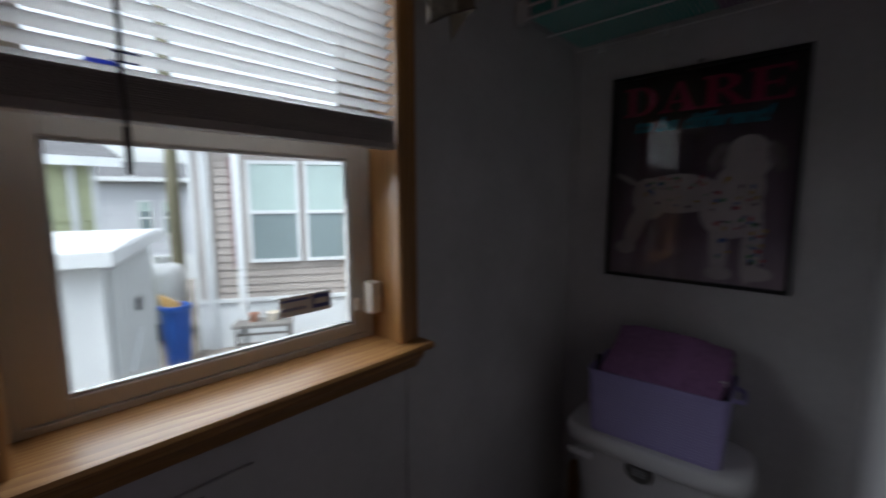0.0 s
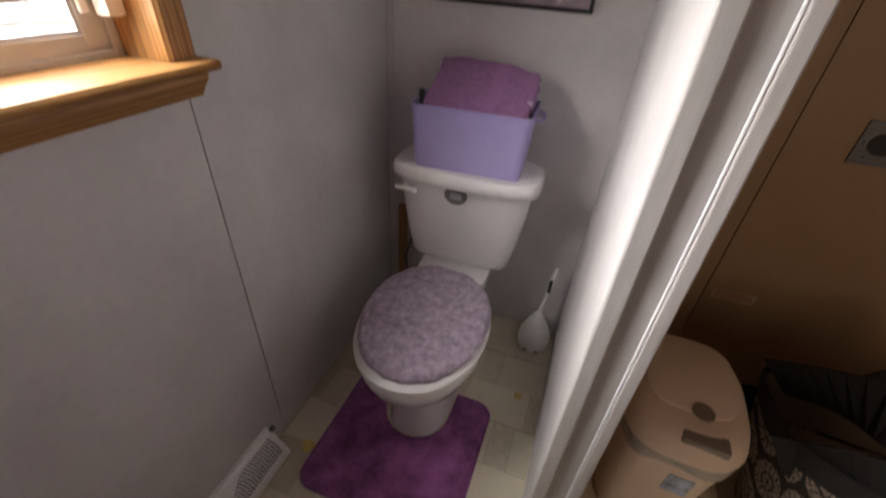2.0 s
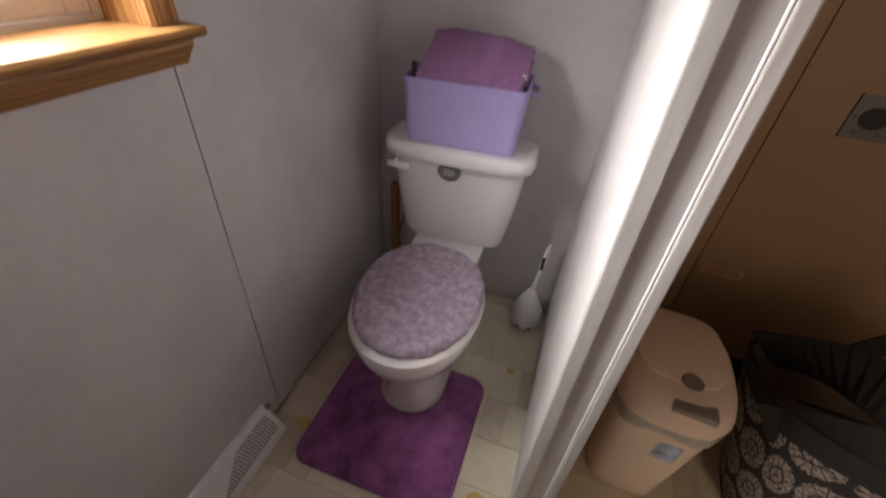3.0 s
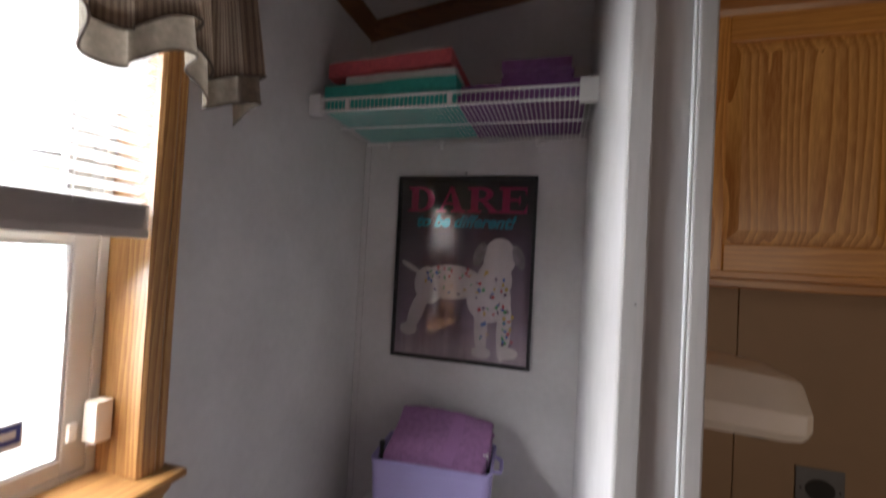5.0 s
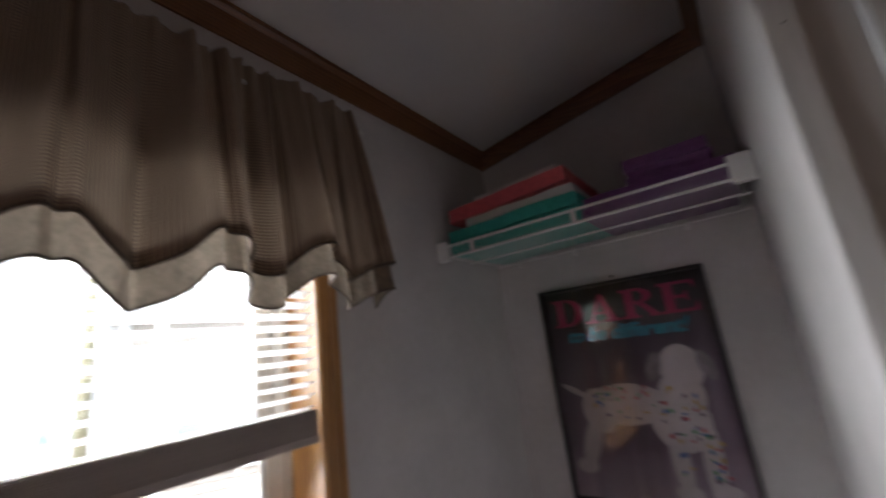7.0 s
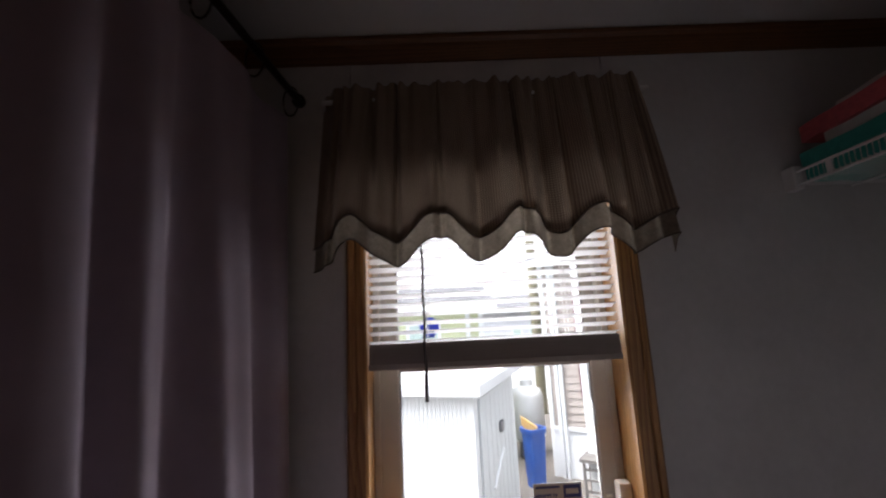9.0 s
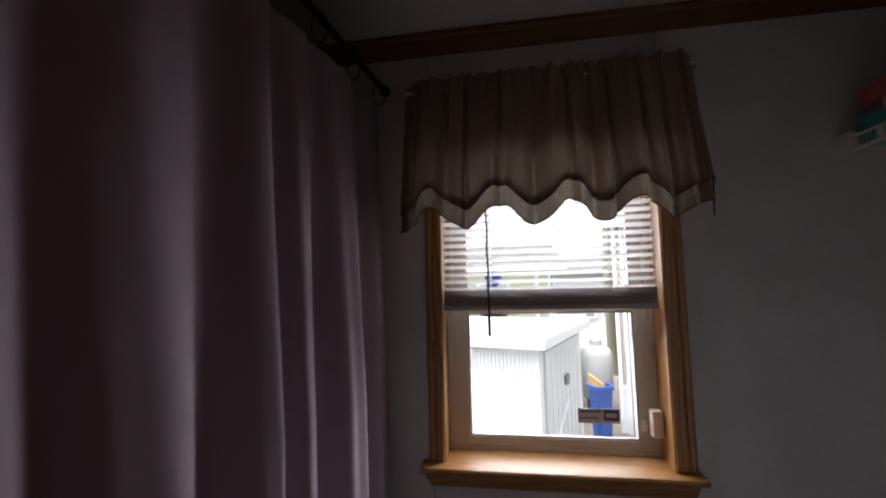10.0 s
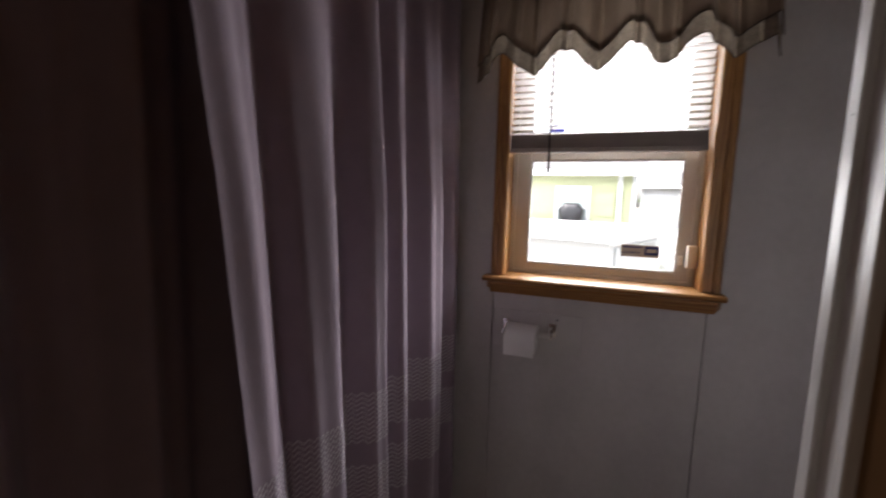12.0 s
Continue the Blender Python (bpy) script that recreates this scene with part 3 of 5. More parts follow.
BRONZE = material("dark_bronze", (0.05, 0.035, 0.028), 0.35, metal=0.8, vary=0.2)


def rod_y(x):
    return 0.385 - 0.10 * x


part("bar", tube([(0.0, rod_y(0), ROD_Z), (1.28, rod_y(1.28), ROD_Z)], 0.009, 12), BRONZE, rod, smooth=40)
part("flange", tube([(0.0, rod_y(0), ROD_Z), (0.012, rod_y(0), ROD_Z)], 0.017, 14), BRONZE, rod, smooth=40)
curtain = thing("shower_curtain", (0.5, 0.33, 0.12), "mauve cloth shower curtain in deep folds with pale wavy stripes", "curtain")


# folds along the rod: place, width and depth of each, and how far it drifts towards the hem
FOLDS = ((0.050, 0.050, 0.042, 0.00), (0.255, 0.072, 0.074, 0.01), (0.430, 0.042, 0.062, 0.02), (0.556, 0.046, 0.064, 0.01), (0.770, 0.078, 0.054, 0.02), (1.045, 0.125, 0.070, 0.0))


def curtain_at(u, z):
    h = (2.19 - z) / 2.07
    s = u * 1.035
    x = 0.03 + u * (1.045 - 0.15 * h * u)
    pinch = 0.42 + 0.58 * min(1.0, h * 2.6)
    deep = sum(d * math.exp(-abs((s - c - m * math.sin(h * 2.2)) / w) ** 3.6) for c, w, d, m in FOLDS)
    deep += 0.010 * math.tanh((s - 0.690 - 0.006 * h) / 0.0035) - 0.006 * math.exp(-(s / 0.20) ** 4)
    deep += 0.0035 * math.sin(s * 83 + 2.0 * h + math.sin(s * 21)) + 0.0025 * math.sin(s * 37 - 5 * h) * math.sin(h * 9 + s * 4)
    sag = -0.018 * abs(math.sin(u * math.pi * 6)) * max(0, 1 - h * 14)
    return (x, rod_y(x) - 0.018 + deep * pinch + 0.02 * h, z + sag)


def curtain_sheet(z0, z1, off=0.0, nz=24):
    def f(u, v):
        x, y, z = curtain_at(u, z0 + (z1 - z0) * v)
        return (x, y + off, z)
    return grid(320, nz, f)


part("cloth", curtain_sheet(0.12, 2.205, 0.0, 40), CURTAIN, curtain, smooth=180)
def tucked(u, v):
    z = 0.12 + 2.08 * v
    x = 0.80 + 0.47 * u
    return (x, rod_y(x) - 0.085 + 0.028 * math.sin(u * 15 + 0.5 * v) + 0.012 * math.sin(u * 37 + 1), z)


part("tucked_cloth", grid(90, 16, tucked), CURTAIN, curtain, "length of the curtain drawn back", smooth=180)
for z0, z1 in ((0.795, 0.92), (0.60, 0.735)):
    z = z0
    while z < z1:
        def f(u, v, z=z):
            x, y, zz = curtain_at(u, z + 0.0042 * math.sin(u * 460) + (v - 0.5) * 0.0045)
            return (x, y + 0.0022, zz)
        part("wavy_stripe", grid(460, 1, f), CURTAIN_STRIPE, curtain)
        z += 0.0125
for i in range(7):
    u = 0.02 + i / 6.2
    x, y, _ = curtain_at(u, 2.19)
    ring_pts = [(x, rod_y(x) + 0.019 * math.sin(a), ROD_Z - 0.026 + 0.04 * math.cos(a)) for a in [2 * math.pi * k / 14 for k in range(15)]]
    hook = thing("curtain_hook", (x, rod_y(x), ROD_Z - 0.06), "dark curtain ring hook on the shower rod", "hook", "hooks on the shower rod")
    part("wire", tube(ring_pts, 0.0022, 6), BRONZE, hook)

# ---------------------------------------------------------------- toilet paper holder
holder = thing("toilet_paper_holder", (0.0, 0.68, 0.878), "white wall plate with a paper roll on a chrome bar", "paper holder")
part("wall_plate", box(0.0, 0.008, 0.527, 0.834, 0.878, 1.017, 0.003), material("painted_wall_plate", (0.60, 0.575, 0.56), 0.4, vary=0.05), holder)
for y in (0.575, 0.735):
    part("post", join(box(0.008, 0.014, y - 0.014, y + 0.014, 0.938, 0.985, 0.003), box(0.012, 0.07, y - 0.006, y + 0.006, 0.945, 0.962, 0.003)), CHROME, holder, smooth=40)
part("bar", tube([(0.062, 0.575, 0.953), (0.062, 0.735, 0.953)], 0.0085, 12), PLASTIC_W, holder, smooth=40)
part("screw", box(0.008, 0.010, 0.746, 0.752, 0.995, 1.001), BLACK, holder)
roll = thing("toilet_paper_roll", (0.062, 0.63, 0.90), "white toilet paper roll with a loose end", "toilet paper")
bm = bmesh.new()
outer = [[(0.062 + 0.049 * math.cos(2 * math.pi * k / 28), y, 0.938 + 0.049 * math.sin(2 * math.pi * k / 28)) for k in range(28)] for y in (0.584, 0.588, 0.684, 0.688)]
inner = [[(0.062 + 0.021 * math.cos(2 * math.pi * k / 28), y, 0.938 + 0.021 * math.sin(2 * math.pi * k / 28)) for k in range(28)] for y in (0.688, 0.584)]
loft(outer + inner + outer[:1], bm, False, False)
part("paper", bm, PAPER, roll, smooth=40)
part("loose_sheet", grid(10, 6, lambda u, v: (0.1115 + 0.004 * math.sin(v * 3), 0.585 + 0.102 * u, 0.945 - 0.058 * v)), PAPER, roll)

# ---------------------------------------------------------------- toilet
TX = 0.385
toilet = thing("toilet", (TX, 1.55, 0.0), "white ceramic toilet with a lilac plush lid cover", "toilet", turn=2.0)
# tank tapers towards the bottom
rings = []
for z, a, b, cy in ((0.408, 0.160, 0.066, 1.850), (0.416, 0.176, 0.078, 1.85), (0.44, 0.186, 0.085, 1.848), (0.54, 0.202, 0.091, 1.845), (0.64, 0.215, 0.096, 1.842), (0.735, 0.225, 0.100, 1.838)):
    rings.append(superellipse(TX, cy, z, a, b, 36, 4.5))
part("tank", loft(rings), CERAMIC, toilet, smooth=35)
rings = []
for z, k in ((0.728, 0.965), (0.732, 1.0), (0.75, 1.015), (0.768, 1.0), (0.776, 0.965), (0.778, 0.9)):
    rings.append(superellipse(TX, 1.832, z, 0.243 * k, 0.122 * k, 40, 4.0))
part("tank_lid", loft(rings), CERAMIC, toilet, smooth=50)
lever = part("flush_lever", join(tube([(0.195, 1.742, 0.70), (0.195, 1.722, 0.70)], 0.011, 12), box(0.170, 0.245, 1.716, 1.730, 0.688, 0.708, 0.006)), CERAMIC, toilet, smooth=40)
part("maker_badge", prism([(TX - 0.012 + 0.038 * math.cos(t), 0.702 + 0.034 * math.sin(t) * (1 if math.sin(t) < 0 else 0.75)) for t in [2 * math.pi * k / 24 for k in range(24)]], "y", 1.734, 1.7365), material("grey_badge", (0.14, 0.13, 0.12), 0.4, vary=0.3, scale=90), toilet, "small grey badge")
for zz in (0.704, 0.696, 0.688):
    part("badge_print", box(TX - 0.03, TX + 0.006, 1.733, 1.7337, zz, zz + 0.003), SILVER, toilet)
# bowl: pedestal, swelling rim and the shelf under the tank
rings = []
for z, cy, a, b, fr, p in ((0.0, 1.52, 0.105, 0.20, 0.95, 3.0), (0.02, 1.52, 0.103, 0.20, 0.93, 3.0), (0.10, 1.53, 0.098, 0.19, 0.9, 2.6), (0.17, 1.53, 0.104, 0.19, 0.95, 2.4), (0.22, 1.52, 0.122, 0.195, 1.06, 2.3), (0.27, 1.495, 0.152, 0.205, 1.18, 2.2), (0.32, 1.475, 0.178, 0.211, 1.24, 2.1), (0.36, 1.468, 0.188, 0.214, 1.25, 2.1), (0.388, 1.466, 0.190, 0.215, 1.25, 2.1), (0.398, 1.466, 0.187, 0.212, 1.24, 2.1)):
    rings.append(superellipse(TX, cy, z, a, b, 40, p, fr))
part("bowl", loft(rings), CERAMIC, toilet, smooth=50)
part("tank_shelf", loft([superellipse(TX, 1.79, z, a, b, 28, 4.0) for z, a, b in ((0.24, 0.09, 0.12), (0.33, 0.115, 0.15), (0.39, 0.128, 0.155), (0.409, 0.124, 0.152))]), CERAMIC, toilet, smooth=50)
part("seat", loft([superellipse(TX, 1.462, z, a, b, 40, 2.1, 1.25) for z, a, b in ((0.400, 0.188, 0.212), (0.404, 0.194, 0.217), (0.416, 0.194, 0.217), (0.420, 0.190, 0.213))]), PLASTIC_W, toilet, smooth=50)


def cover_ring(z, a, b):
    pts = superellipse(TX, 1.475, z, a, b, 56, 2.1, 1.18)
    return [(x + 0.0022 * math.sin(i * 2.7), y + 0.0022 * math.cos(i * 3.9), zz + 0.0025 * math.sin(i * 1.3)) for i, (x, y, zz) in enumerate(pts)]


cov = [cover_ring(0.4215, 0.178, 0.213), cover_ring(0.427, 0.188, 0.223), cover_ring(0.438, 0.188, 0.222), cover_ring(0.449, 0.177, 0.21)]
for s in [0.94 - 0.02 * k for k in range(46)]:
    cov.append([(x, y, 0.449 + 0.008 * (1 - s * s) + 0.0055 * noise.noise((x * 14, y * 14, s)) + 0.003 * math.sin(y * 55 + x * 13) + 0.011 * math.exp(-((y - 1.365 + 0.12 * (x - 0.385)) / 0.006) ** 2) - 0.009 * math.exp(-((y - 1.352 + 0.12 * (x - 0.385)) / 0.007) ** 2) + 0.009 * math.exp(-((y - 1.47 + 0.25 * (x - 0.385)) / 0.008) ** 2) - 0.006 * math.exp(-((y - 1.455 + 0.25 * (x - 0.385)) / 0.008) ** 2)) for i, (x, y, _) in enumerate(superellipse(TX, 1.475, 0, 0.187 * s, 0.222 * s, 56, 2.1, 1.18))])
part("lid_cover", loft(cov), LIDCOVER, toilet, "lilac plush lid cover with creases", smooth=180)
part("supply_pipe", tube([(0.135, 1.97, 0.12), (0.135, 1.93, 0.14), (0.14, 1.89, 0.3), (0.18, 1.87, 0.43)], 0.006, 8), STEEL, toilet, smooth=60)
board = thing("wood_strip", (0.075, 1.985, 0.0), "narrow bare wood strip standing in the corner", "wood strip")
part("strip", box(0.055, 0.083, 1.965, 1.999, 0.0, 0.47, 0.002), OAK_Z, board)

# contour rug round the pedestal
rug = thing("bath_rug", (0.38, 1.3, 0.0), "purple plush contour rug round the toilet base", "rug")


def rounded_rect(x0, x1, y0, y1, r, n=7):
    pts = []
    for cx, cy, a0 in ((x1 - r, y1 - r, 0), (x0 + r, y1 - r, 90), (x0 + r, y0 + r, 180), (x1 - r, y0 + r, 270)):
        for k in range(n):
            a = radians(a0 + 90 * k / (n - 1))
            pts.append((cx + r * math.cos(a), cy + r * math.sin(a)))
    return pts


def rug_outline(inset):
    x0, x1, y0, y1, r = 0.135 + inset, 0.633 - inset, 1.055 + inset, 1.535 - inset, 0.055
    pts = []
    for cx, cy, a0 in ((x0 + r, y1 - r, 90), (x0 + r, y0 + r, 180), (x1 - r, y0 + r, 270), (x1 - r, y1 - r, 0)):
        for k in range(7):
            a = radians(a0 + 90 * k / 6)
            pts.append((cx + r * math.cos(a), cy + r * math.sin(a)))
    hx, hy, hr = TX, 1.43, 0.112 + inset
    pts.append((hx + hr, y1))
    for k in range(13):
        a = radians(-180 * k / 12)
        pts.append((hx + hr * math.cos(a), hy + hr * 1.0 * math.sin(a)))
    pts.append((hx - hr, y1))
    return pts


rug_rings = [[(x, y, z) for x, y in rug_outline(i)] for i, z in ((0.002, 0.0005), (0.0, 0.006), (0.002, 0.012), (0.007, 0.0135), (0.010, 0.0115), (0.014, 0.0155), (0.02, 0.017))]
part("plush", loft(rug_rings), RUG, rug, smooth=50)

# toilet brush
brush = thing("toilet_brush", (0.712, 1.895, 0.0), "white plastic toilet brush in its drop-shaped holder", "toilet brush")
part("holder", loft([superellipse(0.704, 1.895, z, a, a * 0.95, 28, 2.0) for z, a in ((0, 0.060), (0.012, 0.070), (0.05, 0.073), (0.09, 0.068), (0.125, 0.053), (0.16, 0.034), (0.19, 0.018), (0.20, 0.012))]), PLASTIC_W, brush, smooth=60)
for z, a in ((0.142, 0.0455), (0.155, 0.038), (0.168, 0.031), (0.181, 0.0245)):
    part("grip_ring", tube([(0.704 + a * math.cos(t), 1.895 + a * 0.95 * math.sin(t), z) for t in [2 * math.pi * k / 18 for k in range(19)]], 0.002, 5), SILVER, brush)
part("handle", loft([superellipse(0.704 + (z - 0.2) * 0.12, 1.895 + (z - 0.2) * 0.15, z, a, a, 14) for z, a in ((0.198, 0.008), (0.27, 0.007), (0.32, 0.010), (0.40, 0.011), (0.425, 0.005))]), PLASTIC_W, brush, smooth=60)
part("grip_inlay", box(0.712, 0.726, 1.8985, 1.906, 0.31, 0.375, 0.002), BLACK, brush)
for a in (-1.9, -1.2):
    part("base_slot", box(0.704 + 0.071 * math.cos(a) - 0.008, 0.704 + 0.071 * math.cos(a) + 0.008, 1.895 + 0.067 * math.sin(a) - 0.003, 1.895 + 0.067 * math.sin(a) + 0.002, 0.016, 0.024), BLACK, brush)

brush.scale = (0.88, 0.88, 0.92)
# floor register along the window wall
reg = thing("floor_register", (0.045, 0.85, 0.0), "white metal baseboard register with fan-shaped slots", "vent")
reg_prof = [(0.0, 0.0), (0.072, 0.0), (0.075, 0.012), (0.069, 0.03), (0.020, 0.098), (0.012, 0.104), (0.0, 0.104)]
part("cover", prism(reg_prof, "y", 0.60, 1.120), PLASTIC_W, reg)
part("end_cap", prism([(x * 1.03, z * 1.02) for x, z in reg_prof], "y", 1.120, 1.128), PLASTIC_W, reg)
nrm = Vector((0.068, 0, 0.049)).normalized()
for half in (0, 1):
    for i in range(25):
        side = 1 - 2 * half
        yb = 0.855 + side * (0.245 - i * 0.0098)
        ln = 1.0 if i < 13 else 1.0 - 0.92 * (i - 12) / 12
        pts = []
        for q in range(7):
            s = 0.10 + 0.80 * ln * q / 6
            p = Vector((0.069 - 0.049 * s, yb + side * ((0.004 + 0.0009 * i) * (1 - s) + 0.006 * math.sin(math.pi * s)), 0.03 + 0.068 * s)) + nrm * 0.0004
            pts.append(tuple(p))
        part("slot", tube(pts, 0.0019, 4), BLACK, reg)
part("damper_lever", box(0.018, 0.032, 1.122, 1.138, 0.10, 0.112, 0.002), STEEL, reg)

# ---------------------------------------------------------------- basket with towel on the tank
basket = thing("storage_basket", (0.385, 1.83, 0.779), "lavender woven plastic basket on the toilet tank", "basket", turn=4.0)
BX0, BX1, BY0, BY1, BZ0, BZ1 = 0.205, 0.557, 1.733, 1.94, 0.779, 0.969
bm = bmesh.new()


def basket_ring(z, k, t=0.0):
    cx, cy = (BX0 + BX1) / 2, (BY0 + BY1) / 2
    return [(cx + (x - cx) * k, cy + (y - cy) * k, z) for x, y in rounded_rect(BX0 + t, BX1 - t, BY0 + t, BY1 - t, 0.02)]


loft([basket_ring(BZ0, 0.93), basket_ring(BZ0 + 0.01, 0.945), basket_ring(BZ1 - 0.012, 1.0), basket_ring(BZ1 - 0.010, 1.012), basket_ring(BZ1, 1.012), basket_ring(BZ1, 1.0, 0.004), basket_ring(BZ0 + 0.02, 0.95, 0.004)], bm)
part("body", bm, LAVENDER, basket, smooth=40)
STUD = material("pale_lavender_weave", (0.64, 0.59, 0.84), 0.5)
studs = bmesh.new()
for r in range(20):
    z = BZ0 + 0.014 + r * 0.0082
    k = 0.945 + 0.055 * (z - BZ0) / (BZ1 - BZ0)
    for c in range(36):
        x = 0.381 + (-0.152 + (c + 0.5 * (r % 2)) * 0.0086) * k
        y = (BY0 + BY1) / 2 - (BY1 - BY0) / 2 * k
        vs = [studs.verts.new((x + dx, y + dy, z + dz)) for dx, dy, dz in ((-0.0024, 0, 0), (0, 0, -0.0022), (0.0024, 0, 0), (0, 0, 0.0022), (0, -0.0013, 0))]
        for i in range(4):
            studs.faces.new((vs[i], vs[(i + 1) % 4], vs[4]))
tagged(part("woven_studs", studs, STUD, basket), kind="stuff")
part("handle", tube([(BX1 + 0.001, 1.79, 0.955), (BX1 + 0.022, 1.80, 0.950), (BX1 + 0.024, 1.84, 0.946), (BX1 + 0.022, 1.875, 0.950), (BX1 + 0.001, 1.885, 0.955)], 0.006, 8), LAVENDER, basket, smooth=60)
towel = thing("folded_towel", (0.40, 1.84, 0.80), "folded purple terry towel with a satin band", "towel")


def towel_top(u, v):
    x = 0.238 + 0.295 * u + 0.012 * math.sin(v * 3)
    y = 1.757 + 0.172 * v
    z = 0.968 + 0.102 * min(1, v * 1.25) ** 0.8 - 0.014 * u + 0.012 * math.sin(u * math.pi) - 0.02 * max(0, v - 0.8) * 5 * 0.6 + 0.004 * noise.noise((u * 6, v * 6, 1.3))
    return (x, y, z)


def slab(top, thick, nu=26, nv=18):
    """A soft slab under the sheet top(u, v) with rounded edges."""
    bm = grid(nu, nv, top)
    under = grid(nu, nv, lambda u, v: (top(u, v)[0], top(u, v)[1], top(u, v)[2] - thick))
    me = bpy.data.meshes.new("temporary")
    under.to_mesh(me)
    under.free()
    bm.from_mesh(me)
    bpy.data.meshes.remove(me)
    n = (nu + 1) * (nv + 1)
    bm.verts.ensure_lookup_table()

    def idx(i, j):
        return i * (nv + 1) + j
    rim = [idx(i, 0) for i in range(nu + 1)] + [idx(nu, j) for j in range(1, nv + 1)] + [idx(i, nv) for i in range(nu - 1, -1, -1)] + [idx(0, j) for j in range(nv - 1, 0, -1)]
    c = sum((v.co for v in bm.verts), Vector()) / len(bm.verts)
    for a, b in zip(rim, rim[1:] + rim[:1]):
        va, vb, vc, vd = bm.verts[a], bm.verts[b], bm.verts[b + n], bm.verts[a + n]
        bm.faces.new((va, vb, vc, vd))
    rimset = set(rim)
    bulge = [e for e in bm.edges if e.verts[0].index % n in rimset and e.verts[1].index % n in rimset and abs(e.verts[0].index - e.verts[1].index) == n]
    bmesh.ops.subdivide_edges(bm, edges=bulge, cuts=1, use_grid_fill=False)
    for v in bm.verts:
        if v.index >= 2 * n or v.index < 0:
            d = Vector((v.co.x - c.x, v.co.y - c.y, 0))
            if d.length > 0:
                v.co += d.normalized() * min(0.012, thick * 0.35)
    return bm


part("terry_fold", slab(towel_top, 0.026), TOWEL_P, towel, smooth=60)
part("terry_fold", slab(lambda u, v: (towel_top(u, v)[0] + 0.002, towel_top(u, v)[1] + 0.004, towel_top(u, v)[2] - 0.029), 0.028), TOWEL_P, towel, smooth=60)
part("satin_band", grid(4, 18, lambda u, v: (0.41 + 0.038 * u + 0.012 * math.sin(v * 3), towel_top(0.62, v)[1], towel_top(0.62 + 0.1 * u, v)[2] + 0.0016)), TOWEL_BAND, towel, "smooth woven band", smooth=60)
for (x, y), nm in zip(((0.226, 1.775), (0.537, 1.81), (0.535, 1.855)), ("bottle", "bottle", "bottle")):
    bt = thing("toiletry_bottle", (x, y, 0.80), "small black toiletry bottle tucked beside the towel", "bottle")
    part("body", loft([superellipse(x, y, z, a, a, 14) for z, a in ((0.80, 0.010), (0.95, 0.0105), (0.968, 0.007), (0.985, 0.007))]), BLACK, bt, smooth=40)
    part("cap", loft([superellipse(x, y, z, 0.0085, 0.0085, 14) for z in (0.9852, 0.998)]), PLASTIC_W if y > 1.8 else BLACK, bt, smooth=40)

# ---------------------------------------------------------------- framed poster
poster = thing("framed_poster", (0.395, 1.995, 1.207), "black-framed poster with pink and blue lettering over a pale spotted shape", "poster")
QX0, QX1, QZ0, QZ1 = 0.150, 0.640, 1.207, 1.850
bm = None
for a in ((QX0, QX0 + 0.011, QZ0, QZ1), (QX1 - 0.011, QX1, QZ0, QZ1), (QX0 + 0.011, QX1 - 0.011, QZ0, QZ0 + 0.011), (QX0 + 0.011, QX1 - 0.011, QZ1 - 0.011, QZ1)):
    bm = box(a[0], a[1], 1.982, 1.999, a[2], a[3], 0.0015, bm)
part("frame", bm, BLACK_FRAME, poster)


def backdrop_material():
    m = bpy.data.materials.new("mauve_print")
    m.use_nodes = True
    n, l = m.node_tree.nodes, m.node_tree.links
    tc, sep, ramp = n.new("ShaderNodeTexCoord"), n.new("ShaderNodeSeparateXYZ"), n.new("ShaderNodeValToRGB")
    l.new(tc.outputs["Generated"], sep.inputs[0])
    l.new(sep.outputs[2], ramp.inputs[0])
    els = ramp.color_ramp.elements
    els[0].position, els[0].color = 0.0, (0.46, 0.36, 0.40, 1)
    els[1].position, els[1].color = 1.0, (0.012, 0.008, 0.012, 1)
    for p, c in ((0.16, (0.32, 0.23, 0.28, 1)), (0.24, (0.21, 0.14, 0.19, 1)), (0.55, (0.13, 0.085, 0.12, 1)), (0.8, (0.04, 0.025, 0.035, 1))):
        e = els.new(p)
        e.color = c
    wave = n.new("ShaderNodeTexNoise")
    mp = n.new("ShaderNodeMapping")
    mp.inputs["Scale"].default_value = (14, 1, 0.6)
    l.new(tc.outputs["Generated"], mp.inputs["Vector"])
    l.new(mp.outputs[0], wave.inputs["Vector"])
    wave.inputs["Scale"].default_value = 1.0
    mx = n.new("ShaderNodeMix")
    mx.data_type, mx.blend_type = "RGBA", "OVERLAY"
    mx.inputs[0].default_value = 0.55
    l.new(ramp.outputs[0], mx.inputs[6])
    l.new(wave.outputs[0], mx.inputs[7])
    l.new(mx.outputs[2], n["Principled BSDF"].inputs["Base Color"])
    n["Principled BSDF"].inputs["Roughness"].default_value = 0.5
    return m


part("print_sheet", box(QX0 + 0.010, QX1 - 0.010, 1.9925, 1.9965, QZ0 + 0.010, QZ1 - 0.010), backdrop_material(), poster)
PALE = material("pale_print", (0.67, 0.59, 0.58), 0.5, vary=0.14, scale=12)
PINK = material("pink_print", (0.46, 0.02, 0.11), 0.5)
TEAL = material("blue_print", (0.02, 0.33, 0.46), 0.5)


def flat(points, y, th=0.0012):
    return prism([(x, z) for x, z in points], "y", y - th, y)


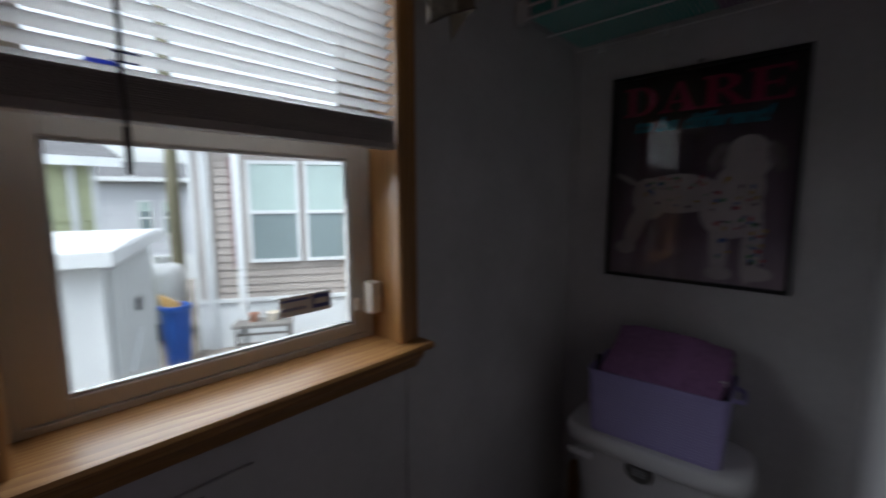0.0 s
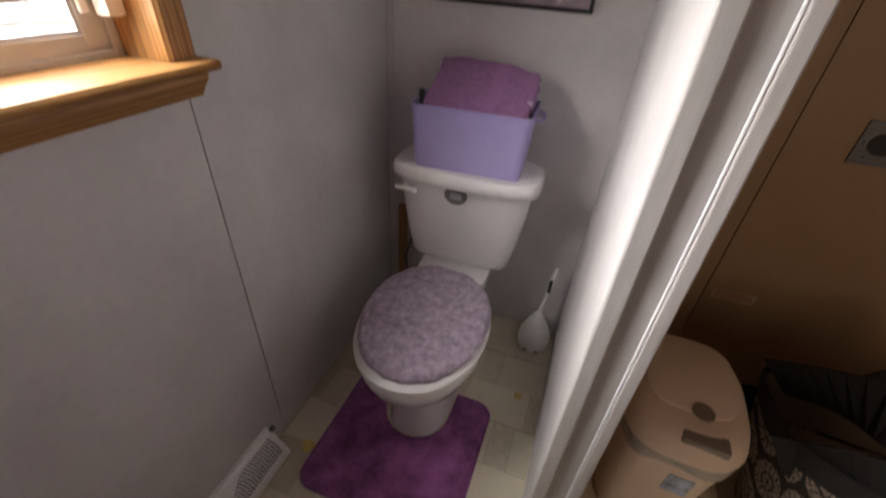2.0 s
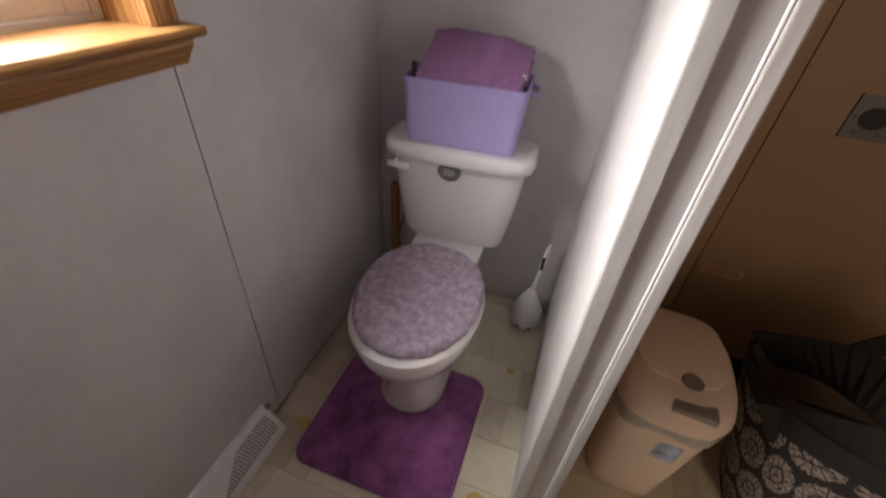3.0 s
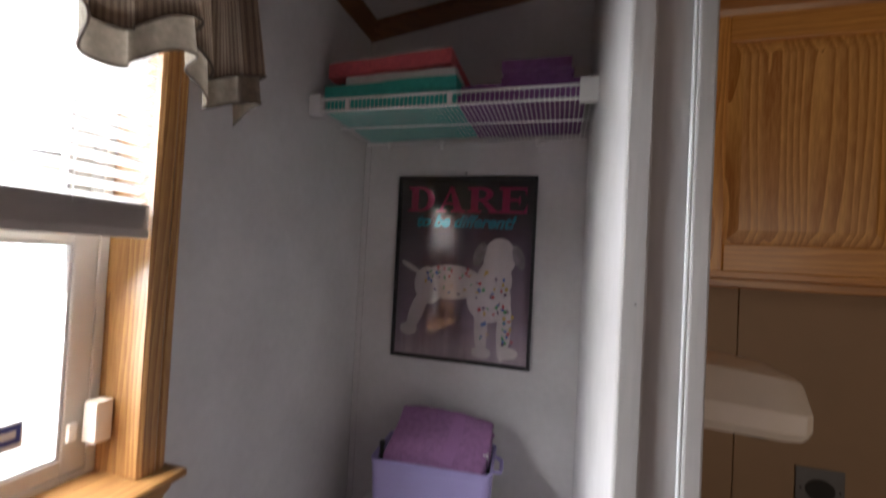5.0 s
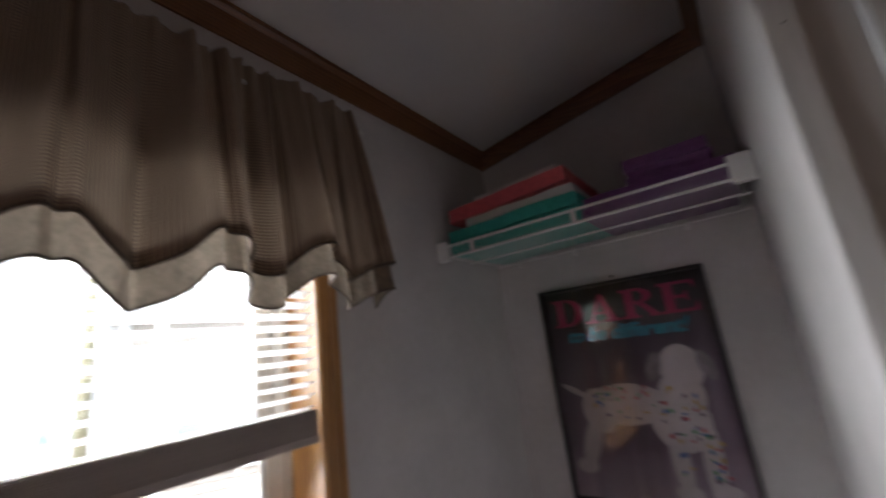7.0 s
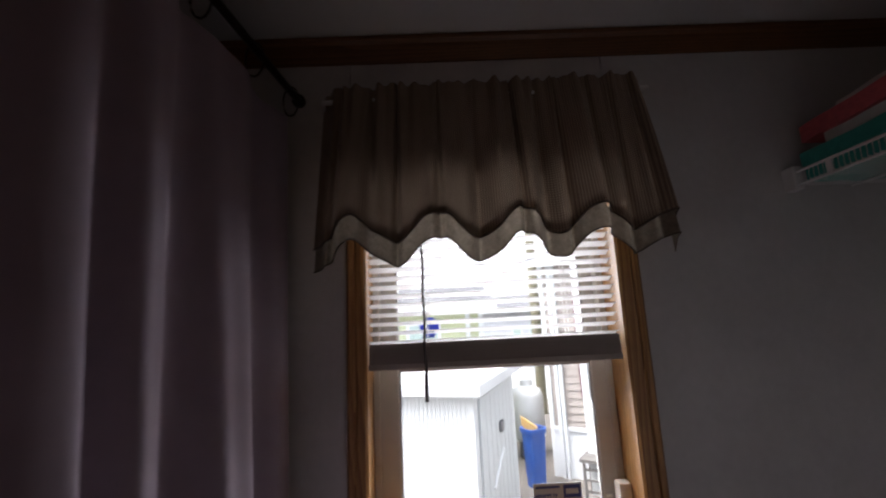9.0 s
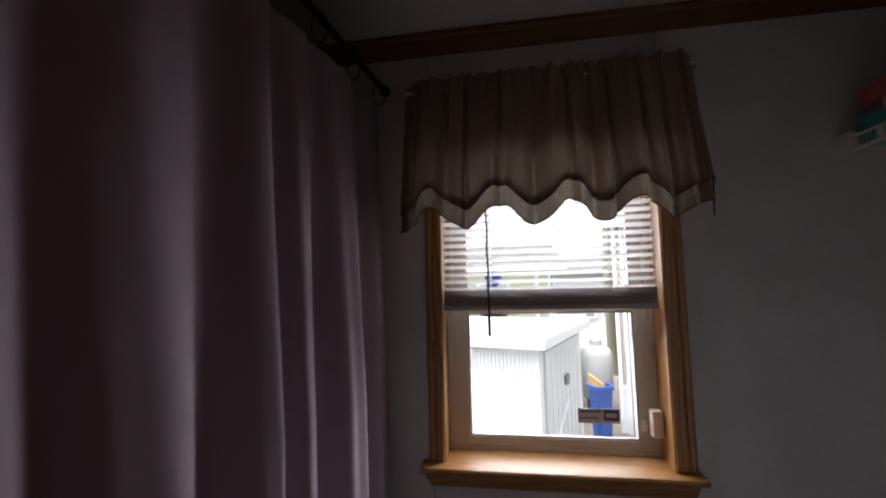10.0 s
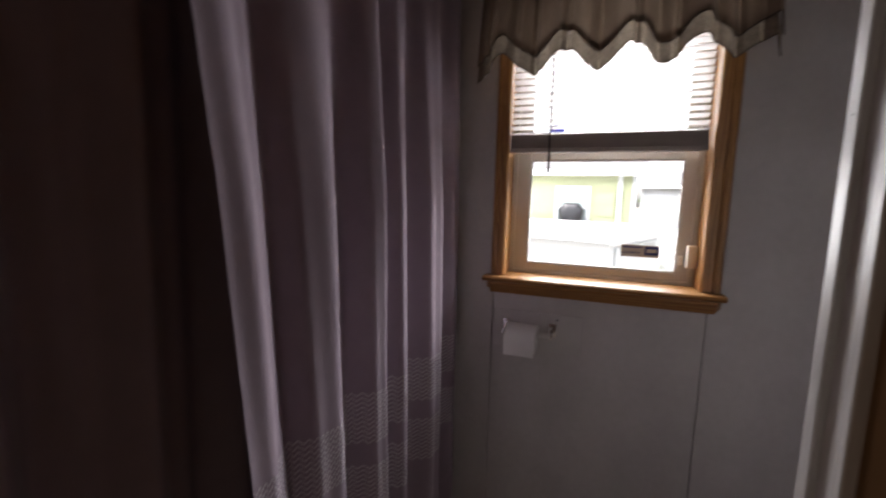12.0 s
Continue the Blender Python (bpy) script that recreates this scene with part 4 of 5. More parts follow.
def oval(cx, cz, a, b, n=28, tilt=0.0):
    return [(cx + a * math.cos(t) * math.cos(tilt) - b * math.sin(t) * math.sin(tilt), cz + a * math.cos(t) * math.sin(tilt) + b * math.sin(t) * math.cos(tilt)) for t in [2 * math.pi * k / n for k in range(n)]]


def px(u, v):
    return (QX0 + (QX1 - QX0) * u, QZ1 - (QZ1 - QZ0) * v)


# one plain pale shape: rounded blocks, no features
shape = bmesh.new()
for i, (cu, cv, a, b, tilt, y) in enumerate(((0.42, 0.575, 0.118, 0.060, 0.0, 1.9923), (0.26, 0.60, 0.052, 0.066, 0.2, 1.9923), (0.765, 0.43, 0.055, 0.066, 0.0, 1.9911), (0.735, 0.55, 0.060, 0.070, 0.0, 1.9917), (0.70, 0.65, 0.076, 0.082, 0.0, 1.9917),
                              (0.655, 0.80, 0.023, 0.105, 0.04, 1.9908), (0.815, 0.80, 0.024, 0.110, -0.04, 1.9908), (0.665, 0.935, 0.033, 0.020, 0.0, 1.9905), (0.845, 0.925, 0.036, 0.020, 0.0, 1.9905),
                              (0.185, 0.735, 0.026, 0.080, -0.35, 1.9908), (0.125, 0.845, 0.032, 0.022, 0.0, 1.9905), (0.125, 0.505, 0.042, 0.009, -0.5, 1.9905))):
    y -= 0.00007 * i
    pts = oval(*px(cu, cv), a, b, tilt=tilt)
    loft([[(x, y, z) for x, z in pts], [(x, y - 0.0005, z) for x, z in pts]], shape)
part("pale_shape", shape, PALE, poster)
GREYED = material("greyed_print", (0.25, 0.21, 0.22), 0.5, vary=0.5, scale=50)
for cu, cv, tilt in ((0.625, 0.415, -0.35), (0.895, 0.425, 0.30)):
    part("grey_oval", flat(oval(*px(cu, cv), 0.019, 0.043, tilt=tilt), 1.9898, 0.0006), GREYED, poster)
dots = random.Random(4)
DOT = [material("dot_" + n, c, 0.5) for n, c in (("red", (0.5, 0.03, 0.04)), ("blue", (0.03, 0.12, 0.4)), ("green", (0.05, 0.28, 0.1)), ("plum", (0.10, 0.03, 0.10)), ("yellow", (0.55, 0.35, 0.04)))]
placed = 0
while placed < 84:
    u, v = dots.uniform(0.22, 0.88), dots.uniform(0.46, 0.90)
    if ((u - 0.43) / 0.21) ** 2 + ((v - 0.56) / 0.08) ** 2 < 1 or ((u - 0.72) / 0.12) ** 2 + ((v - 0.62) / 0.12) ** 2 < 1 or (v > 0.7 and (abs(u - 0.67) < 0.035 or abs(u - 0.84) < 0.035)):
        part("printed_dot", flat(oval(*px(u, v), dots.uniform(0.003, 0.007), dots.uniform(0.003, 0.008), 10), 1.9899, 0.0006), DOT[placed % 5], poster)
        placed += 1


def headline_letter(kind, x0, z0, w, h):
    """A wide serif capital from bars: thick stems, thin arms, flat serifs."""
    bm = bmesh.new()

    def bar(*pts):
        loft([[(x0 + w * a, 1.9918, z0 + h * b) for a, b in pts], [(x0 + w * a, 1.9910, z0 + h * b) for a, b in pts]], bm)

    def rect(a0, a1, b0, b1):
        bar((a0, b0), (a1, b0), (a1, b1), (a0, b1))

    def bowl(b0, b1, a0, a1, thick):
        c, ry = (b0 + b1) / 2, (b1 - b0) / 2
        arc = [-math.pi / 2 + math.pi * k / 14 for k in range(15)]
        for t0, t1 in zip(arc, arc[1:]):
            bar(*[(a0 + k * math.cos(t), c + q * math.sin(t)) for t, k, q in ((t0, a1 - a0, ry), (t1, a1 - a0, ry), (t1, a1 - a0 - thick, ry - 0.09), (t0, a1 - a0 - thick, ry - 0.09))])
    if kind in "DRE":
        rect(0.12, 0.38, 0.09, 0.91)
        rect(0.0, 0.50, 0.0, 0.09)
        rect(0.0, 0.50, 0.91, 1.0)
    if kind == "D":
        bowl(0.0, 1.0, 0.46, 1.0, 0.25)
    elif kind == "R":
        bowl(0.46, 1.0, 0.46, 0.90, 0.24)
        rect(0.38, 0.52, 0.46, 0.55)
        bar((0.46, 0.46), (0.70, 0.46), (1.02, 0.09), (0.78, 0.09))
        rect(0.76, 1.08, 0.0, 0.09)
    elif kind == "E":
        rect(0.50, 0.95, 0.91, 1.0)
        rect(0.50, 0.98, 0.0, 0.09)
        rect(0.38, 0.74, 0.46, 0.55)
        bar((0.86, 0.91), (0.95, 0.70), (0.95, 0.91))
        bar((0.86, 0.09), (0.98, 0.09), (0.98, 0.34))
        rect(0.68, 0.74, 0.36, 0.46)
        rect(0.68, 0.74, 0.55, 0.65)
    elif kind == "A":
        bar((0.10, 0.09), (0.20, 0.09), (0.52, 0.92), (0.46, 1.0))
        bar((0.62, 0.09), (0.92, 0.09), (0.58, 1.0), (0.46, 1.0))
        rect(0.28, 0.66, 0.30, 0.38)
        rect(-0.04, 0.34, 0.0, 0.09)
        rect(0.52, 1.04, 0.0, 0.09)
    part("headline", bm, PINK, poster, "pink serif capital letter")


for i, k in enumerate("DARE"):
    headline_letter(k, px(0.075 + 0.222 * i, 0)[0], px(0, 0.195)[1], 0.098, 0.088)
writing("subline", "to be different!", 0.058, Matrix.Translation((px(0.14, 0.28)[0], 1.9912, px(0.14, 0.275)[1])) @ FACING_SOUTH, TEAL, poster, "blue slanted line", shear=0.35, bold=0.0018, squeeze=0.98)
pg = part("picture_glass", box(QX0 + 0.009, QX1 - 0.009, 1.986, 1.988, QZ0 + 0.009, QZ1 - 0.009), POSTER_GLASS, poster, "reflecting glass")
pg.visible_shadow = False
part("hanging_nail", tube([(0.395, 1.988, 1.86), (0.395, 2.0, 1.863)], 0.004, 8), BLACK, poster)

# ---------------------------------------------------------------- wire shelf with towels
shelf = thing("wire_shelf", (0.39, 1.8, 1.985), "white wire shelf across the alcove", "shelf")
SY0, SZ = 1.640, 2.000
for i in range(62):
    x = 0.015 + i * (PX0 - 0.03) / 61
    part("wire", tube([(x, Y_NORTH - 0.006, SZ - 0.026), (x, SY0 - 0.001, SZ - 0.026), (x, SY0, SZ + 0.002)], 0.0013, 5), PLASTIC_W, shelf)
for y, z, r in ((SY0 - 0.003, SZ + 0.002, 0.0036), (SY0 - 0.003, SZ - 0.032, 0.0036), (Y_NORTH - 0.007, SZ - 0.030, 0.003), (1.80, SZ - 0.0305, 0.003)):
    part("rail", tube([(0.008, y, z), (PX0 - 0.006, y, z)], r, 8), PLASTIC_W, shelf, smooth=50)
for x in (0.12, 0.42):
    part("lip_post", box(x - 0.006, x + 0.006, SY0 - 0.006, SY0 - 0.001, SZ - 0.032, SZ + 0.002), PLASTIC_W, shelf)
for x0, x1 in ((0.0, 0.036), (PX0 - 0.044, PX0)):
    part("end_bracket", box(x0, x1, SY0 - 0.012, SY0 + 0.012, SZ - 0.042, SZ + 0.018, 0.004), PLASTIC_W, shelf, smooth=40)
for x in (0.10, 0.30, 0.63):
    part("wall_clip", box(x - 0.005, x + 0.005, Y_NORTH - 0.014, Y_NORTH, SZ - 0.05, SZ - 0.02, 0.002), PLASTIC_W, shelf)


def folded(name_label, mat, x0, x1, y0, y1, z, thick, lean=0.0, seed=0, group="folded towels on the shelf", folds=1):
    t = thing("folded_towel", ((x0 + x1) / 2, (y0 + y1) / 2, z), name_label, "towel", group)
    th = thick / folds
    for k in range(folds):
        def top(u, v, k=k):
            return (x0 + (x1 - x0) * u + 0.004 * math.sin(k * 2 + seed), y0 + (y1 - y0) * v + 0.003 * math.sin(k * 3 + seed), z + th * (k + 1) - 0.001 + lean * (u - 0.5) + 0.004 * noise.noise((u * 4 + seed, v * 4, k * 1.7)))
        part("fold", slab(top, th * 0.9, 18, 12), mat, t, smooth=60)
    return t


folded("thick folded teal bath towel on the wire shelf", TOWEL_T, 0.03, 0.43, 1.66, 1.975, 1.977, 0.078, 0.01, 1, folds=2)
folded("white towel folded on the teal towel", TOWEL_W, 0.09, 0.42, 1.665, 1.97, 2.056, 0.026, 0.008, 2)
folded("coral pink towel folded on the pile", TOWEL_C, 0.035, 0.41, 1.665, 1.97, 2.084, 0.046, 0.02, 3)
folded("thin pale towel on top of the pile", TOWEL_W, 0.13, 0.39, 1.68, 1.96, 2.134, 0.013, 0.016, 4)
folded("folded plum purple towel on the wire shelf", TOWEL_P2, 0.44, 0.765, 1.665, 1.97, 1.977, 0.056, 0.004, 5, folds=2)
folded("stack of small plum wash cloths", TOWEL_P2, 0.55, 0.73, 1.68, 1.92, 2.036, 0.062, 0.0, 6, folds=4)

# ---------------------------------------------------------------- laundry recess
cab = thing("wall_cabinet", (1.4, 1.66, 1.55), "honey oak wall cabinet with raised panel doors", "cabinet")
CX0, CX1, CF, CZ0, CZ1 = 0.884, 2.0, 1.66, 1.552, 2.172
part("body", box(CX0, CX1, CF + 0.022, Y_NORTH - 0.001, CZ0, CZ1 - 0.012), OAK_CAB, cab)
part("face_frame", box(CX0, CX1, CF + 0.002, CF + 0.0215, CZ0 + 0.001, CZ0 + 0.07), OAK_CAB_X, cab)
part("face_frame", box(CX0, CX1, CF + 0.002, CF + 0.0215, CZ1 - 0.062, CZ1 - 0.012), OAK_CAB_X, cab)
part("face_frame", box(CX0, CX0 + 0.13, CF + 0.002, CF + 0.0215, CZ0 + 0.071, CZ1 - 0.063), OAK_CAB, cab)
part("face_frame", box(1.41, 1.47, CF + 0.002, CF + 0.0215, CZ0 + 0.071, CZ1 - 0.063), OAK_CAB, cab)
part("top_moulding", prism([(CF + 0.02, CZ1 - 0.03), (CF - 0.006, CZ1 - 0.028), (CF - 0.012, CZ1 - 0.016), (CF - 0.026, CZ1 - 0.004), (CF - 0.028, CZ1 + 0.012), (CF + 0.02, CZ1 + 0.012)], "x", CX0, CX1), OAK_MOULD, cab, smooth=20)
part("light_rail", box(CX0, CX1, CF - 0.006, CF + 0.016, CZ0 - 0.022, CZ0, 0.004), OAK_MOULD, cab)


def cabinet_door(x0, x1, z0, z1):
    w = 0.062
    y0, y1 = CF - 0.018, CF + 0.001
    d = part("door", box(x0, x0 + w, y0, y1, z0, z1, 0.003), OAK_CAB, cab, "raised panel oak door")
    part("stile", box(x1 - w, x1, y0, y1, z0, z1, 0.003), OAK_CAB, d)
    part("rail", box(x0 + w, x1 - w, y0 + 0.0006, y1, z0, z0 + w, 0.003), OAK_CAB_X, d)
    part("rail", box(x0 + w, x1 - w, y0 + 0.0006, y1, z1 - w, z1, 0.003), OAK_CAB_X, d)
    a, b, c, e = x0 + w, x1 - w, z0 + w, z1 - w
    r = 0.03
    rings = [[(a, y1 - 0.002, c), (b, y1 - 0.002, c), (b, y1 - 0.002, e), (a, y1 - 0.002, e)],
             [(a, y0 + 0.010, c), (b, y0 + 0.010, c), (b, y0 + 0.010, e), (a, y0 + 0.010, e)],
             [(a + r, y0 + 0.003, c + r), (b - r, y0 + 0.003, c + r), (b - r, y0 + 0.003, e - r), (a + r, y0 + 0.003, e - r)]]
    part("raised_panel", loft(rings), OAK_PANEL, d)
    k = part("knob", loft([[(x1 - 0.03 + r2 * math.cos(t), y, z0 + 0.18 + r2 * math.sin(t)) for t in [2 * math.pi * q / 16 for q in range(16)]] for y, r2 in ((y0, 0.007), (y0 - 0.01, 0.006), (y0 - 0.016, 0.013), (y0 - 0.024, 0.014), (y0 - 0.028, 0.009))]), STEEL, d, "round metal knob", smooth=50)


cabinet_door(1.003, 1.43, 1.567, 2.140)
cabinet_door(1.45, 1.877, 1.567, 2.140)

# dryer outlet
outlet = thing("dryer_outlet", (1.437, 1.999, 0.920), "square steel dryer outlet plate with a black round socket", "outlet")
part("plate", box(1.381, 1.494, 1.994, 2.0, 0.920, 1.035, 0.002), STEEL, outlet)
part("socket", prism([(1.437 + 0.034 * math.cos(t), 0.978 + 0.029 * math.sin(t)) for t in [2 * math.pi * k / 24 for k in range(24)]], "y", 1.990, 1.9965), BLACK, outlet)
for x, z in ((1.392, 0.978), (1.483, 0.978), (1.41, 0.940), (1.465, 0.940)):
    part("screw", prism([(x + 0.003 * math.cos(t), z + 0.003 * math.sin(t)) for t in [2 * math.pi * k / 10 for k in range(10)]], "y", 1.9925, 1.995), BLACK, outlet)
note = thing("wall_label", (1.32, 1.999, 0.405), "small faded warning label on the tan wall", "label")
part("paper", box(1.255, 1.388, 1.9985, 1.9995, 0.385, 0.428), material("faded_label", (0.50, 0.36, 0.25), 0.6), note)
RED_INK = material("faded_red_ink", (0.42, 0.10, 0.06), 0.6)
for i, w in enumerate((0.10, 0.115, 0.115, 0.08)):
    part("print_line", box(1.262, 1.262 + w, 1.9975, 1.998, 0.418 - i * 0.009, 0.421 - i * 0.009), RED_INK, note)

# wall-mounted dryer on the laundry side of the partition
dryer = thing("wall_hair_dryer", (PX1 + 0.06, 1.2, 1.28), "cream plastic wall-mounted dryer with a dark nozzle", "hair dryer")
DRYER_SECTION = [(-0.066, -0.046), (-0.079, -0.030), (-0.079, -0.002), (-0.046, 0.040), (-0.036, 0.044), (0.076, 0.044), (0.079, 0.040), (0.079, -0.040), (0.074, -0.046)]
rings = []
for x, k, drop in ((PX1 + 0.0085, 0.90, 0.0), (PX1 + 0.025, 0.90, 0.0), (PX1 + 0.112, 0.84, 0.007), (PX1 + 0.132, 0.79, 0.009), (PX1 + 0.142, 0.68, 0.010), (PX1 + 0.146, 0.52, 0.011)):
    rings.append([(x, 1.253 + yy * k, 1.408 - drop + zz * k) for yy, zz in DRYER_SECTION])
part("housing", loft(rings), PLASTIC_CREAM, dryer, smooth=28)
part("nozzle", tube([(PX1 + 0.09, 1.22, 1.372), (PX1 + 0.09, 1.22, 1.3595)], 0.017, 16), BLACK, dryer, "dark nozzle", smooth=40)

# trash bin
tbin = thing("trash_bin", (1.10, 1.45, 0.0), "cream plastic trash bin with a flip lid and grey button", "trash bin", turn=-3.0)
BIN = material("cream_bin_plastic", (0.78, 0.64, 0.53), 0.38, vary=0.04)
GREYBTN = material("grey_button", (0.26, 0.22, 0.19), 0.45)
part("body", loft([superellipse(1.10, 1.46, z, a, b, 40, 3.4) for z, a, b in ((0.0, 0.098, 0.125), (0.006, 0.104, 0.132), (0.20, 0.118, 0.150), (0.375, 0.130, 0.166))]), BIN, tbin, smooth=40)
BAG_LINER = material("cloudy_bin_liner", (0.40, 0.36, 0.33), 0.3, vary=0.2, scale=40)
ln = [[(x + 0.003 * math.sin(i * 2.1 + j), y + 0.003 * math.cos(i * 1.7 + j), z + 0.008 * math.sin(i * 0.9) * (j == 0)) for i, (x, y, z) in enumerate(superellipse(1.10, 1.46, zz, a, b, 40, 3.4))] for j, (zz, a, b) in enumerate(((0.335, 0.131, 0.167), (0.358, 0.135, 0.171), (0.378, 0.136, 0.172)))]
part("liner", loft(ln, None, False, False), BAG_LINER, tbin, "cloudy bag edge under the lid", smooth=60)
part("lid", loft([superellipse(1.10, 1.46, z, a, b, 40, 3.0) for z, a, b in ((0.376, 0.138, 0.175), (0.395, 0.140, 0.178), (0.42, 0.132, 0.170), (0.437, 0.118, 0.155), (0.443, 0.09, 0.125), (0.444, 0.03, 0.05))]), BIN, tbin, smooth=40)
flap = part("flap", loft([superellipse(1.10, 1.492, z, a, b, 36, 3.2) for z, a, b in ((0.436, 0.104, 0.122), (0.447, 0.103, 0.121), (0.450, 0.097, 0.114))]), BIN, tbin, smooth=40)
part("round_button", loft([superellipse(1.120, 1.376, z, 0.024, 0.024, 20) for z in (0.450, 0.4525)]), GREYBTN, tbin, smooth=40)
part("push_tab", box(1.078, 1.174, 1.296, 1.340, 0.419, 0.4405, 0.006), GREYBTN, tbin, smooth=40)
part("side_label", loft([[(1.10, 1.3055, 0.235), (1.155, 1.3055, 0.235), (1.155, 1.312, 0.235), (1.10, 1.312, 0.235)], [(1.10, 1.2985, 0.305), (1.155, 1.2985, 0.305), (1.155, 1.305, 0.305), (1.10, 1.305, 0.305)]]), material("blue_white_label", (0.35, 0.42, 0.58), 0.4, vary=0.6, scale=40), tbin, "small blue and white label")

tbin.scale = (1.03, 1.03, 1.08)

# patterned tote bag
def damask():
    """White petalled medallions in staggered rows on black cloth."""
    m = bpy.data.materials.new("damask_cloth")
    m.use_nodes = True
    n, l = m.node_tree.nodes, m.node_tree.links

    def calc(op, a, b=0.0, c=0.0):
        k = n.new("ShaderNodeMath")
        k.operation = op
        for i, v in enumerate((a, b, c)):
            if isinstance(v, float):
                k.inputs[i].default_value = v
            else:
                l.new(v, k.inputs[i])
        return k.outputs[0]
    tc, sep = n.new("ShaderNodeTexCoord"), n.new("ShaderNodeSeparateXYZ")
    l.new(tc.outputs["UV"], sep.inputs[0])
    wob = n.new("ShaderNodeTexNoise")
    wob.inputs["Scale"].default_value = 130.0
    l.new(tc.outputs["UV"], wob.inputs["Vector"])
    v = calc("MULTIPLY", sep.outputs[1], 10.0)
    row = calc("FLOOR", v)
    u = calc("MULTIPLY_ADD", row, 0.5, calc("MULTIPLY", sep.outputs[0], 10.0))
    pu = calc("SUBTRACT", calc("FRACT", u), 0.5)
    pv = calc("SUBTRACT", calc("FRACT", v), 0.5)
    r = calc("SQRT", calc("ADD", calc("MULTIPLY", pu, pu), calc("MULTIPLY", pv, pv)))
    angle = calc("ARCTAN2", pv, pu)
    inner = calc("LESS_THAN", r, 0.20)
    petals_in = calc("GREATER_THAN", calc("MULTIPLY", calc("ABSOLUTE", calc("SINE", calc("MULTIPLY", angle, 4.0))), r), 0.035)
    petals_out = calc("GREATER_THAN", calc("MULTIPLY", calc("ABSOLUTE", calc("SINE", calc("MULTIPLY", angle, 7.0))), r), 0.075)
    gap = calc("GREATER_THAN", calc("ABSOLUTE", calc("SUBTRACT", r, 0.21)), 0.022)
    veins = calc("GREATER_THAN", wob.outputs[0], 0.43)
    petals = calc("ADD", calc("MULTIPLY", inner, petals_in), calc("MULTIPLY", calc("SUBTRACT", 1.0, inner), petals_out))
    white = calc("MULTIPLY", petals, calc("MULTIPLY", gap, veins))
    scallop = calc("MULTIPLY_ADD", calc("COSINE", calc("MULTIPLY", angle, 14.0)), -0.02, 0.0)
    edge = calc("LESS_THAN", calc("ADD", r, scallop), 0.475)
    ramp = n.new("ShaderNodeValToRGB")
    ramp.color_ramp.elements[0].color, ramp.color_ramp.elements[1].color = (0.022, 0.018, 0.018, 1), (0.30, 0.25, 0.22, 1)
    l.new(calc("MULTIPLY", white, edge), ramp.inputs[0])
    l.new(ramp.outputs[0], n["Principled BSDF"].inputs["Base Color"])
    n["Principled BSDF"].inputs["Roughness"].default_value = 0.85
    return m


tote = thing("tote_bag", (1.63, 1.46, 0.0), "black and white damask tote bag with black straps, sagging open", "bag", turn=-8.0)
DAM, STRAP = damask(), material("black_webbing", (0.012, 0.012, 0.013), 0.8, vary=0.2, bump=0.4, bump_scale=500)


def tote_at(u, v):
    t = 2 * math.pi * u
    a, b = 0.23 + 0.115 * v, 0.175 + 0.03 * math.sin(v * 2.6)
    c, s = math.cos(t), math.sin(t)
    x = 1.63 + math.copysign(abs(c) ** 0.6, c) * a + 0.012 * math.sin(u * 31 + v * 4) * v
    y = 1.46 + math.copysign(abs(s) ** 0.6, s) * b + 0.010 * math.cos(u * 23 + v * 5) * v
    z = 0.002 + 0.47 * v + 0.02 * math.sin(u * 12) * v
    return (x, y, z)


part("body", grid(72, 16, tote_at, lambda u, v: (u * 1.35, v * 0.40)), DAM, tote, smooth=180)
part("rim_band", grid(72, 3, lambda u, v: tuple(Vector(tote_at(u, 0.87 + 0.14 * v)) + Vector(((tote_at(u, 0.9)[0] - 1.63) * 0.012, (tote_at(u, 0.9)[1] - 1.46) * 0.018, 0))), None), STRAP, tote, smooth=180)
BEIGE = material("beige_lining", (0.22, 0.165, 0.125), 0.9, vary=0.1)
part("lining", grid(72, 6, lambda u, v: (1.63 + (tote_at(u, 0.5 + 0.49 * v)[0] - 1.63) * 0.975, 1.46 + (tote_at(u, 0.5 + 0.49 * v)[1] - 1.46) * 0.975, tote_at(u, 0.5 + 0.49 * v)[2])), BEIGE, tote, "plain beige lining", smooth=180)
part("lining_floor", grid(40, 2, lambda u, v: (1.63 + (tote_at(u, 0.5)[0] - 1.63) * (0.97 - 0.97 * v), 1.46 + (tote_at(u, 0.5)[1] - 1.46) * (0.97 - 0.97 * v), 0.225 - 0.06 * v)), BEIGE, tote)
part("base", box(1.45, 1.87, 1.36, 1.64, 0.001, 0.008), STRAP, tote)


def strap(pts, w, name="strap"):
    bm = bmesh.new()
    cs = [Vector(p) for p in pts]
    rows = []
    for i, p in enumerate(cs):
        d = (cs[min(i + 1, len(cs) - 1)] - cs[max(i - 1, 0)]).normalized()
        side = d.cross(Vector((0.25, -0.9, 0.35))).normalized() * w / 2
        nn = d.cross(side).normalized() * 0.002
        rows.append([tuple(p + side + nn), tuple(p - side + nn), tuple(p - side - nn), tuple(p + side - nn)])
    loft(rows, bm)
    part(name, bm, STRAP, tote)


def arch(x0, y0, z0, x1, y1, z1, rise, lean=0.0, n=18):
    return [(x0 + (x1 - x0) * k / n, y0 + (y1 - y0) * k / n + lean * math.sin(math.pi * k / n), z0 + (z1 - z0) * k / n + rise * math.sin(math.pi * k / n)) for k in range(n + 1)]


